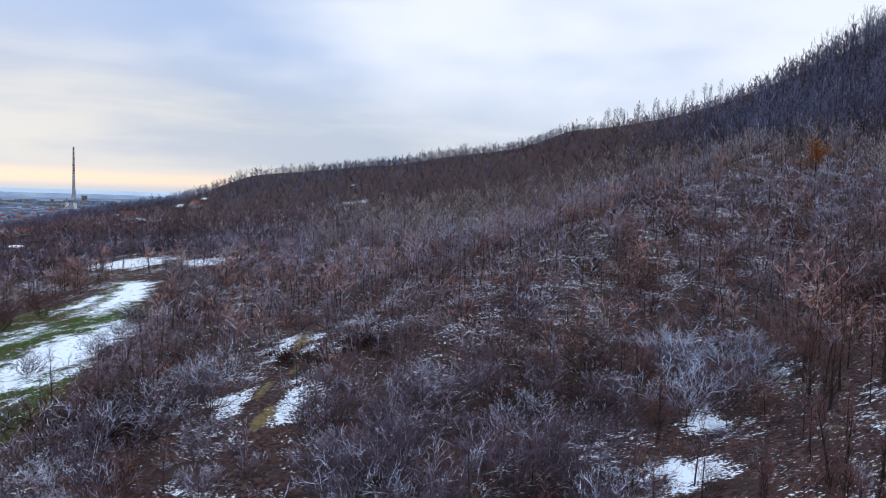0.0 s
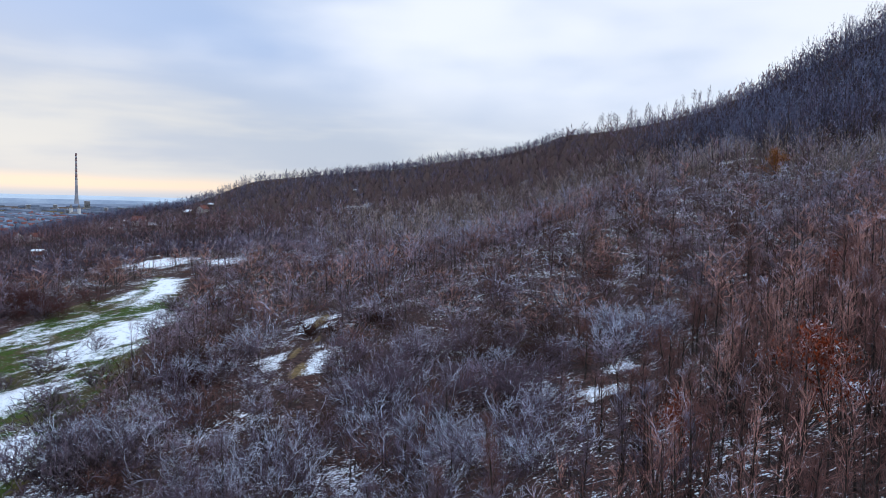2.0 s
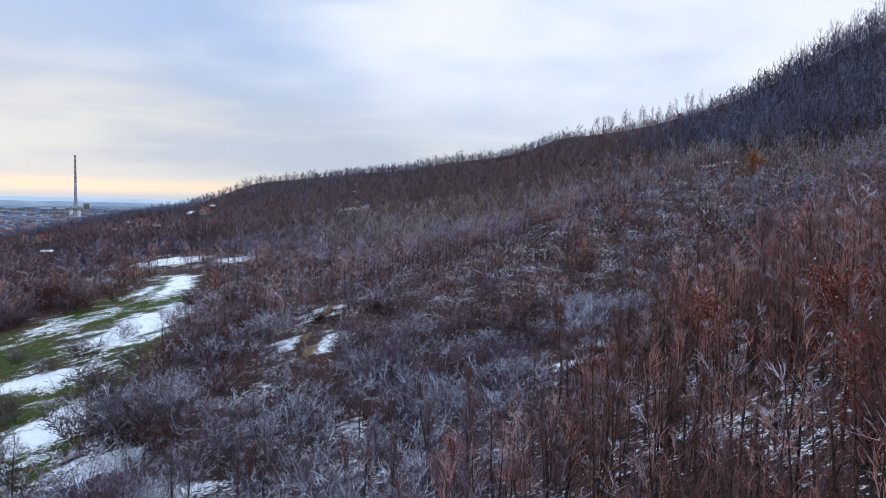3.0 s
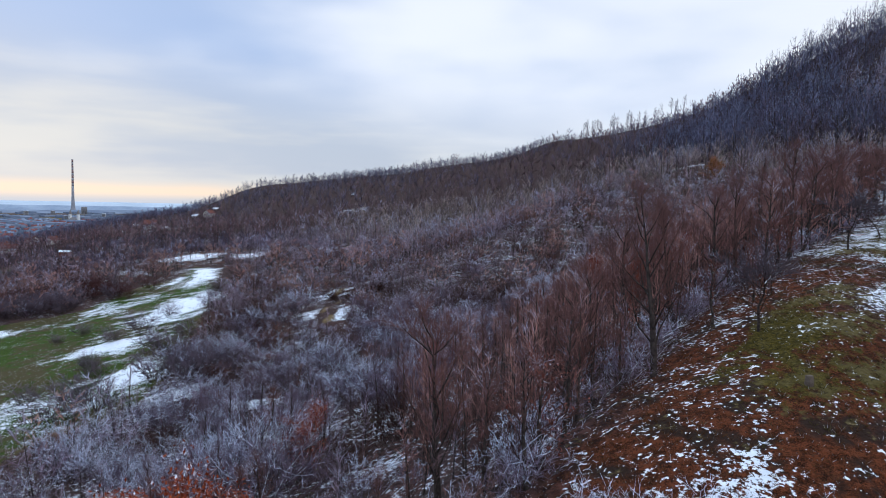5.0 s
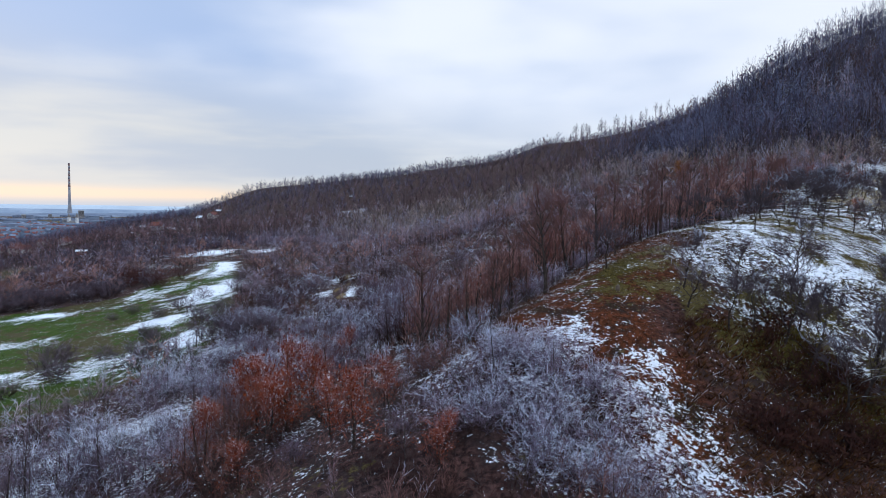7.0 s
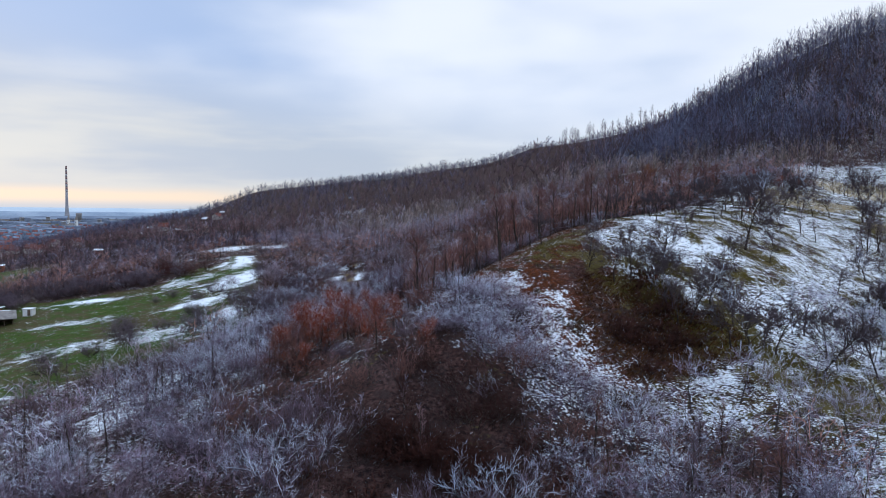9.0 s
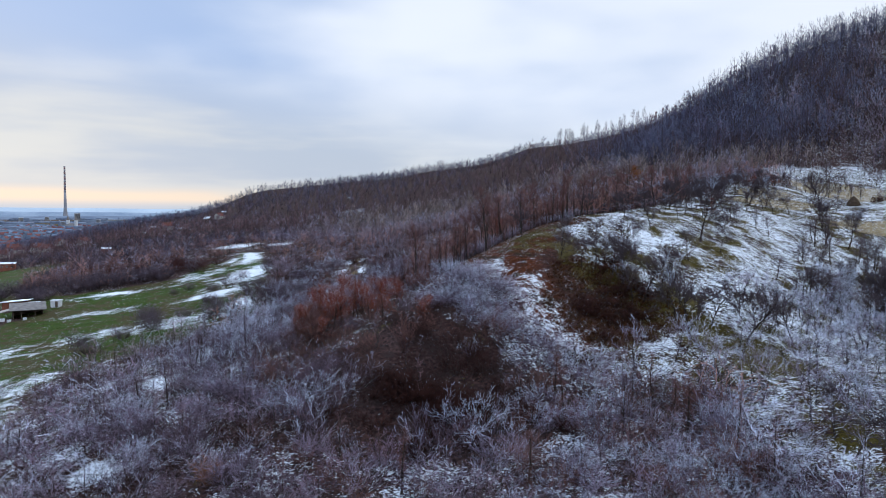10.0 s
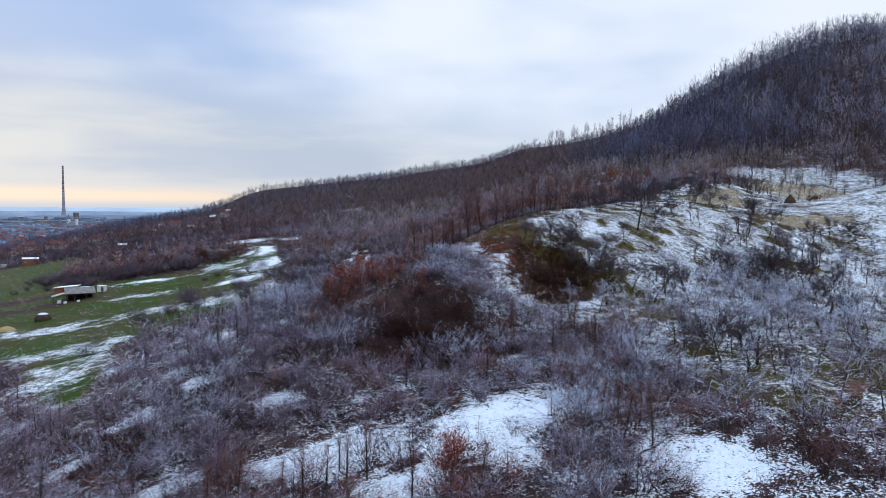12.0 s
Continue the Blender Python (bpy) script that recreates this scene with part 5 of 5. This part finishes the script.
def turned(profile, sides, at=(0, 0, 0)):
    """A body turned about an upright axis, from rows of radius and height."""
    bm = bmesh.new()
    rings = [[bm.verts.new((r * math.cos(2 * math.pi * k / sides) + at[0], r * math.sin(2 * math.pi * k / sides) + at[1], z + at[2])) for k in range(sides)] for r, z in profile]
    for low, high in zip(rings, rings[1:]):
        for k in range(sides):
            bm.faces.new((low[k], low[(k + 1) % sides], high[(k + 1) % sides], high[k]))
    bm.faces.new(rings[0][::-1])
    bm.faces.new(rings[-1])
    return bm


def gable(width, depth, low, high, thick=0.18, over=0.4):
    """A pitched roof as one bent slab, ridge along x, with eaves that stand out."""
    bm = bmesh.new()
    w, d = width / 2 + over, depth / 2 + over
    drop = low - (high - low) * over / (depth / 2)
    section = [(-d, drop), (0, high), (d, drop), (d, drop + thick), (0, high + thick * 1.2), (-d, drop + thick)]
    ends = [[bm.verts.new((s * w, y, z)) for y, z in section] for s in (-1, 1)]
    for k in range(6):
        bm.faces.new((ends[0][k], ends[0][(k + 1) % 6], ends[1][(k + 1) % 6], ends[1][k]))
    for e in ends:
        bm.faces.new((e[0], e[1], e[4], e[5]))
        bm.faces.new((e[1], e[2], e[3], e[4]))
    bmesh.ops.recalc_face_normals(bm, faces=bm.faces)
    return bm


def gabled_wall(width, depth, low, high, sunk=1.2):
    """House walls up to the gables, as one body."""
    bm = bmesh.new()
    w, d = width / 2, depth / 2
    section = [(-d, -sunk), (d, -sunk), (d, low), (0, high), (-d, low)]
    ends = [[bm.verts.new((s * w, y, z)) for y, z in section] for s in (-1, 1)]
    for k in range(5):
        bm.faces.new((ends[0][k], ends[0][(k + 1) % 5], ends[1][(k + 1) % 5], ends[1][k]))
    for e in ends:
        bm.faces.new(e)
    bmesh.ops.recalc_face_normals(bm, faces=bm.faces)
    return bm


def house(name, width, depth, low, high, wall, roof, label, group="", windows=2, snow=False, chimney=True):
    root = tagged(new(name), label, "house", group)
    body = piece("wall", gabled_wall(width, depth, low, high), wall, root)
    top = piece("roof", gable(width, depth, low, high), roof, root)
    if snow:
        piece("snow_cover", gable(width, depth, low + 0.22, high + 0.22, 0.12, 0.3), SNOW_COVER, top, "thin snow lying on the roof")
    for k in range(windows):
        x = (k - (windows - 1) / 2) * width / (windows + 0.4)
        w = piece("window", slab((1.3, 0.12, 1.3), (x, -depth / 2 - 0.01, low * 0.58), bevel=0.0), WHITE_PAINT, root)
        piece("pane", slab((1.05, 0.05, 1.05), (x, -depth / 2 - 0.07, low * 0.58), bevel=0.0), GLASS, w)
    piece("door", slab((1.0, 0.1, 2.0), (width / 2 + 0.03, 0, 1.0), (0, 0, 90), 0.01), BOARD, root)
    if chimney:
        piece("chimney", slab((0.6, 0.6, 1.6), (width * 0.22, depth * 0.12, high + 0.3)), BRICK, top)
    return root


def put(root, x, y, turn=0.0, scale=1.0, sink=0.0):
    root.matrix_basis = pose(x, y, float(land(x, y)) - sink, 0, 0, turn) @ Matrix.Scale(scale, 4)
    return root


# -- the farm sheds at the end of the meadow --
tin = tagged(new("tin_shed"), "low red shed with a snow-covered sloping flat roof", "shed")
piece("wall", slab((6.2, 3.2, 2.6), (0, 0, 0.9)), BRICK, tin)
piece("roof", slab((7.2, 4.0, 0.16), (0, 0, 2.35), (0, -5, 0)), SNOW_COVER, tin, "flat roof white with snow")
piece("door", slab((1.1, 0.1, 1.9), (1.2, -1.62, 0.95)), BOARD, tin)
piece("side_box", slab((2.2, 0.9, 1.7), (2.4, -2.1, 0.75)), WHITE_PAINT, tin, "white painted box against the wall")
put(tin, -109.5, 74, 8)
barn = tagged(new("barn"), "old open barn with two grey sheet roofs", "barn")
piece("roof", gable(6.5, 6.0, 2.1, 3.3, 0.12, 0.5), SHEET, barn, "grey patched sheet roof")
piece("back_wall", slab((6.3, 0.14, 2.6), (0, 2.7, 0.9)), BOARD, barn)
for sx in (-3.0, 3.0):
    piece("side_wall", slab((0.14, 5.3, 2.6), (sx, 0, 0.9)), BOARD, barn)
for sx in (-1.4, 1.4):
    piece("post", slab((0.18, 0.18, 3.2), (sx, -2.6, 0.6)), BOARD, barn)
piece("lean_to_roof", slab((4.6, 3.6, 0.12), (-4.6, -0.6, 1.75), (0, -14, 0)), SHEET, barn, "lower rusty sheet roof")
piece("lean_to_wall", slab((0.12, 3.2, 2.2), (-6.4, -0.6, 0.3)), BOARD, barn)
for k in range(5):
    piece("patch_sheet", slab((1.3, 2.4, 0.05), (-2.3 + 1.15 * k, -1.55 + 0.1 * (k % 2), 2.72 + 0.02 * (k % 2)), (22, 0, 3 * (k % 3) - 3)), BOARD if k % 2 else SHEET, barn, "patched roof sheet")
piece("ridge_snow", slab((2.6, 0.5, 0.08), (1.4, 0.1, 3.42)), SNOW_COVER, barn, "snow along the ridge")
put(barn, -100.5, 63.5, 32, 1.1, 0.3)
crate = tagged(new("crate"), "small white crate on the grass beside the barn", "crate", "crates by the barn")
piece("box", slab((1.0, 0.7, 0.7), (0, 0, 0.3)), WHITE_PAINT, crate)
piece("lid", slab((1.06, 0.76, 0.07), (0, 0, 0.68)), SNOW_COVER, crate, "snowy lid")
put(crate, -103.5, 57.5, 20)
for hx, hy, turn in ((-101.2, 56.4, 50), (-98.0, 57.8, 10)):
    copy_thing(crate, pose(hx, hy, float(land(hx, hy)), 0, 0, turn) @ Matrix.Scale(0.8, 4))
store = tagged(new("storage_box"), "small white storage hut with a flat snowy roof", "hut")
piece("wall", slab((2.6, 2.0, 2.2), (0, 0, 0.8)), WHITE_PAINT, store)
piece("roof", slab((2.9, 2.3, 0.14), (0, 0, 1.97)), SNOW_COVER, store, "snow on a flat roof")
piece("door", slab((0.8, 0.08, 1.7), (0.4, -1.02, 0.85)), BOARD, store)
put(store, -97.5, 72, 5, 0.9)
rough_heap = [(2.0, -0.4), (2.15, 0.4), (1.9, 1.1), (1.3, 1.7), (0.6, 2.0), (0.1, 2.05)]
bale = tagged(new("haystack"), "dark rounded haystack with a cap of snow in the meadow", "haystack")
piece("hay_body", turned(rough_heap, 18), HAY, bale, smooth=True)
piece("snow_cap", turned([(1.33, 1.72), (1.2, 1.86), (0.6, 2.1), (0.1, 2.16)], 18), SNOW_COVER, bale, "cap of lying snow", smooth=True)
put(bale, -95, 33, 20, 0.95)
heap = tagged(new("straw_heap"), "low heap of yellow straw on green grass", "straw heap")
piece("straw_body", turned([(1.9, -0.4), (1.7, 0.2), (1.2, 0.6), (0.5, 0.85), (0.1, 0.9)], 14), STRAW_HEAP, heap, smooth=True)
put(heap, -98, 22, 0, 1.2)
big = house("brick_house", 11, 8, 5.0, 5.9, BRICK, SNOW_COVER, "red brick house under a low snow-covered roof", windows=3, chimney=False)
put(big, -250, 305, 25, 0.8)
hut_far = house("garden_hut", 6.5, 4.5, 2.4, 3.3, BRICK, SNOW_COVER, "small red garden hut with a white roof", windows=1, chimney=False)
put(hut_far, -200, 326, 15, 0.8)
van = tagged(new("white_van"), "white delivery van parked on the slope", "van")
piece("cargo_body", slab((3.4, 2.0, 2.1), (-0.7, 0, 1.5), bevel=0.12), WHITE_PAINT, van)
cab = piece("cab", slab((1.6, 1.9, 1.7), (1.8, 0, 1.2), bevel=0.2), WHITE_PAINT, van)
piece("windscreen", slab((0.1, 1.6, 0.7), (2.58, 0, 1.65), (0, -15, 0)), GLASS, cab)
for wx in (-1.6, 1.7):
    for wy in (-0.95, 0.95):
        bm = turned([(0.30, -0.12), (0.36, -0.06), (0.36, 0.06), (0.30, 0.12)], 14)
        bmesh.ops.transform(bm, matrix=pose(wx, wy, 0.36, 90, 0, 0), verts=bm.verts)
        piece("wheel", bm, RUBBER, van)
put(van, -272, 312, 200)

# -- houses on the far slope --
first = house("hill_house", 9, 7, 3.4, 6.2, PLASTER, TILE, "small white house with a red tiled roof on the wooded slope", "houses on the slope", snow=False)
put(first, -225, 499, 10)
white_roofed = house("snowy_house", 9, 6.5, 3.2, 5.6, BOARD, SHEET, "dark wooden house with snow lying on its roof", "snowy houses", snow=True)
put(white_roofed, -201, 535, -30, 0.75)
for hx, hy, turn, size in ((-196, 452, 40, 0.8), (-202, 590, 5, 0.7), (-69, 536, -20, 0.4), (-255, 543, 20, 0.7), (-236, 476, 60, 0.5)):
    copy_thing(white_roofed, pose(hx, hy, float(land(hx, hy)), 0, 0, turn) @ Matrix.Scale(size, 4))
for hx, hy, turn, size in ((-192, 541, 70, 0.9), (-300, 440, 20, 1.0), (-318, 462, -15, 1.1), (-285, 470, 60, 0.9), (-335, 440, 10, 1.1), (-350, 490, 35, 1.0), (-330, 520, -40, 1.0), (-372, 520, 15, 1.2)):
    copy_thing(first, pose(hx, hy, float(land(hx, hy)), 0, 0, turn) @ Matrix.Scale(size, 4))

# -- orchard: haystack, post and dead wood --
hut = tagged(new("hay_hut"), "dark pointed haystack standing in the snow", "haystack")
piece("hay_body", turned([(2.0, -0.5), (2.1, 0.3), (1.75, 1.2), (1.1, 2.1), (0.45, 2.8), (0.06, 3.1)], 9), HAY, hut)
tube_line = [Vector((0, 0, 2.6)), Vector((0.05, 0, 3.5))]
V, F = [], []
tube(V, F, tube_line, [0.06, 0.04], 5)
part("pole", V, F, BARK_DARK, hut)
put(hut, 120, 66, 0, 0.85)


def dead_tree(seed, height, arms, label):
    rng = random.Random(seed)
    root = tagged(new("dead_tree"), label, "dead tree")
    V, F = [], []
    stem = path_of(rng, Vector((0, 0, -0.3)), Vector((0.05, 0.05, 1)), height, 4, 0.06)
    tube(V, F, stem, [0.22, 0.18, 0.15, 0.12, 0.07], 6)
    part("trunk", V, F, BARK_DARK, root)
    for k in range(arms):
        V, F = [], []
        limb = path_of(rng, stem[1 + k % 3], Vector((math.cos(k * 2.2), math.sin(k * 2.2), 0.35)).normalized(), height * rng.uniform(0.25, 0.45), 3, 0.25, 0.1)
        tube(V, F, limb, [0.08, 0.06, 0.04, 0.015], 4)
        part("limb", V, F, BARK_FROST, root)
    return root


put(dead_tree(3, 5.0, 4, "broken dead tree with a few stubby limbs in the thicket"), 59, -59)
put(dead_tree(8, 4.0, 5, "dark dead tree with crooked limbs under light snow"), 42, -74)
fork = tagged(new("forked_branch"), "bleached forked branch stuck in the ground", "branch")
V, F = [], []
tube(V, F, [Vector((0, 0, -0.2)), Vector((0.05, 0, 0.5)), Vector((0.5, 0, 1.0)), Vector((0.6, 0, 1.4))], [0.10, 0.09, 0.06, 0.03], 6)
part("main_arm", V, F, DEAD_WOOD, fork)
V, F = [], []
tube(V, F, [Vector((0.05, 0, 0.45)), Vector((-0.4, 0, 0.9)), Vector((-0.75, 0, 1.15))], [0.07, 0.05, 0.02], 6)
part("side_arm", V, F, DEAD_WOOD, fork)
put(fork, 41, -46)
log = tagged(new("fallen_log"), "fallen dark log lying in the snow", "log")
V, F = [], []
tube(V, F, [Vector((-2.2, 0, 0.1)), Vector((-0.6, 0.1, 0.25)), Vector((1.0, 0, 0.4)), Vector((2.4, -0.2, 0.9))], [0.14, 0.13, 0.10, 0.04], 6)
part("log_body", V, F, BARK_DARK, log)
put(log, 24.5, -90, 35)
stump = tagged(new("tree_stump"), "short dark tree stump on the brown knoll", "stump")
piece("stump_body", turned([(0.34, -0.3), (0.30, 0.2), (0.27, 0.6), (0.24, 0.66)], 10), BOARD, stump)
put(stump, 17.5, -25.5, 0, 0.55)

# -- the chimney stack and the town on the plain --
stack = tagged(new("chimney_stack"), "very tall slender concrete chimney stack with faded red bands", "chimney")
H = 297.0


def girth(z):
    return 4.6 + 4.6 * (1 - z / H) ** 1.3 + 7.0 * max(0.0, 1 - z / 75.0) ** 1.8


piece("shaft", turned([(girth(z), z) for z in (-4, 8, 20, 34, 50, 75, 110, 150)], 28), CONCRETE, stack, smooth=True)
for k in range(10):
    z = 150 + k * (H - 150) / 10
    piece("band", turned([(girth(z), z), (girth(z + (H - 150) / 10), z + (H - 150) / 10)], 28), BAND_RED if k % 2 else CONCRETE, stack, "faded red painted band" if k % 2 else "", smooth=True)
piece("rim", turned([(5.0, H), (5.0, H + 2), (4.2, H + 2.5)], 28), CONCRETE, stack)
stack.matrix_basis = pose(-2066, 3900, PLAIN + 2)

church = tagged(new("church"), "white church with two pointed towers on the plain", "church")
piece("nave", gabled_wall(36, 16, 11, 19), WHITE_PAINT, church)
piece("roof", gable(36, 16, 11, 19, 0.5, 0.8), SHEET, church)
for tx in (-15, 19):
    tower = piece("tower", slab((7, 7, 30), (tx, 0, 14), bevel=0.1), WHITE_PAINT, church)
    piece("spire", turned([(5.0, 29), (3.6, 33), (1.2, 40), (0.1, 44)], 8, (tx, 0, 0)), SHEET, tower)
    for wz in (12, 22):
        piece("window", slab((1.6, 0.2, 3.4), (tx, -3.55, wz), bevel=0), GLASS, tower)
church.matrix_basis = pose(-1075, 2010, PLAIN - 1, 0, 0, -25)
block = tagged(new("apartment_block"), "grey high apartment block in the hazy town", "building", "apartment blocks")
piece("wall", slab((26, 16, 38), (0, 0, 18), bevel=0.1), CONCRETE, block)
piece("roof", slab((27, 17, 1.2), (0, 0, 37.5), bevel=0.1), SNOW_COVER, block)
for fl in range(6):
    piece("window", slab((23, 0.3, 2.0), (0, -8.1, 5 + fl * 5.6), bevel=0), GLASS, block, "dark band of windows")
block.matrix_basis = pose(-1760, 3420, PLAIN, 0, 0, 30)
rng = random.Random(12)
for d, az, s in ((2900, 33.5, 0.8), (3300, 31.0, 0.6), (2500, 28.6, 0.5), (3700, 35.5, 0.9), (3050, 26.0, 0.5), (3500, 29.3, 0.6), (2700, 35.0, 0.5)):
    copy_thing(block, pose(-d * math.sin(radians(az)), d * math.cos(radians(az)), PLAIN, 0, 0, rng.uniform(0, 90)) @ Matrix.Scale(s, 4))


# town walls, snow and sheet are darker and bluer: distance haze in their colour
FAR_WALL = plain("haze_blue_far_walls", (0.09, 0.11, 0.16), (0.18, 0.21, 0.27), 0.05)
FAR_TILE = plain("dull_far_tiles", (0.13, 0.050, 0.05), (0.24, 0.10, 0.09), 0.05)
FAR_SNOW = plain("haze_darkened_far_snow", (0.15, 0.19, 0.27), (0.26, 0.31, 0.40), 0.05)
FAR_SHEET = plain("haze_blue_far_sheet", (0.08, 0.10, 0.14), (0.16, 0.19, 0.24), 0.05)


def far_roofs(name, count, near, far, size, mats, label, seed):
    """Small far houses or sheds joined: walls and pitched roofs."""
    rng = np.random.default_rng(seed)
    az = np.radians(rng.uniform(14, 39, count))
    d = near + (far - near) * rng.random(count) ** 1.2
    x, y = -d * np.sin(az), d * np.cos(az)
    low = land(x, y)
    keep = low < -24
    x, y, low = x[keep], y[keep], low[keep]
    n = len(x)
    w, l, h = rng.uniform(0.7, 1.3, n) * size[0], rng.uniform(0.6, 1.4, n) * size[1], rng.uniform(0.7, 1.3, n) * size[2]
    a = rng.uniform(0, np.pi, n)
    pts = []
    for sx in (-1, 1):
        for sy, sz in ((-1, -0.2), (1, -0.2), (1, 1.0), (0, size[3]), (-1, 1.0)):
            u, v = sx * w / 2, sy * l / 2
            pts.append(np.stack((x + u * np.cos(a) - v * np.sin(a), y + u * np.sin(a) + v * np.cos(a), low + sz * h), -1))
    V = np.stack(pts, 1).reshape(-1, 3)
    base = [(0, 4, 9), (0, 9, 5), (1, 6, 7), (1, 7, 2), (0, 1, 2), (0, 2, 4), (2, 3, 4), (5, 7, 6), (5, 9, 7), (7, 9, 8), (4, 3, 8), (4, 8, 9), (3, 2, 7), (3, 7, 8)]
    F = (np.array(base)[None] + (np.arange(n) * 10)[:, None, None]).reshape(-1, 3)
    roof = rng.integers(1, len(mats), n)
    kinds = np.zeros((n, len(base)), int)
    kinds[:, 10:] = roof[:, None]
    mesh = bpy.data.meshes.new(name)
    fill_mesh(mesh, V, F, kinds.ravel())
    for m in mats:
        mesh.materials.append(m)
    tagged(new(name, mesh), label, "town", kind="stuff")


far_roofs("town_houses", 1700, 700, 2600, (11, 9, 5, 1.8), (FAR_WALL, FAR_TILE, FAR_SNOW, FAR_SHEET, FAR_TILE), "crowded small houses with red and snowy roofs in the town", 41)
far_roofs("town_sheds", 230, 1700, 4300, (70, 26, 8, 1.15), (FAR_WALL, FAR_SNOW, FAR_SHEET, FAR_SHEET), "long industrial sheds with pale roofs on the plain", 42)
rng = np.random.default_rng(44)
az, d = np.radians(rng.uniform(13, 39, 3000)), 600 + 3200 * rng.random(3000) ** 1.5
x, y = -d * np.sin(az), d * np.cos(az)
low = land(x, y) < -22
scatter("town_trees", [simple_tree(660 + i, 9.0, 4.5, 16, 0.7, 0.05, 0.9) for i in range(4)], (BARK_DARK, TWIG_DARK), np.column_stack((x, y, rng.uniform(0.6, 1.3, len(x))))[low], "bare trees between the houses of the town", "trees")

# -- low hills round the horizon, with distance haze painted into their colours --
def far_ridge(name, reach, top, waves, mat, label):
    turns = np.linspace(0, 2 * np.pi, 241)[:-1]
    crest = top + waves * (np.sin(turns * 5 + 1) + 0.6 * np.sin(turns * 13 + reach) + 0.4 * np.sin(turns * 31 + 2))
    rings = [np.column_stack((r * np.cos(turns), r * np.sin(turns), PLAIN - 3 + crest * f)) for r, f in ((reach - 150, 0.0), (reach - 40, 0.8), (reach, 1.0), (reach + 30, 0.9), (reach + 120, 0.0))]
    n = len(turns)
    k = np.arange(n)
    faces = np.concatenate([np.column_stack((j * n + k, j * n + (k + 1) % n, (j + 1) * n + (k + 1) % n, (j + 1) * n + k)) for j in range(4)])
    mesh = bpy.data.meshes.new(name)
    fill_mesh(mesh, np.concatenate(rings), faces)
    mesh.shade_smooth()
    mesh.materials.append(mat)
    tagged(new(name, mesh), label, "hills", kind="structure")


# each ring outwards is paler: the thickening haze is in the base colours
far_ridge("backdrop_woods", 4350, 24, 3.0, plain("haze_blue_far_woods", (0.12, 0.15, 0.21), (0.24, 0.28, 0.34), 0.006, 1.0, 0.0), "flat woods and fields before the horizon, haze in their blue colour")
far_ridge("backdrop_fields", 4560, 46, 3.0, plain("haze_pale_far_fields", (0.20, 0.25, 0.32), (0.34, 0.39, 0.46), 0.006, 1.0, 0.0), "fields before the horizon, painted blue with haze")
far_ridge("backdrop_hills", 4780, 69, 2.5, plain("haze_painted_hills", (0.46, 0.52, 0.58), (0.54, 0.60, 0.65), 0.004, 1.0, 0.0), "low hills along the horizon, painted pale blue with haze")
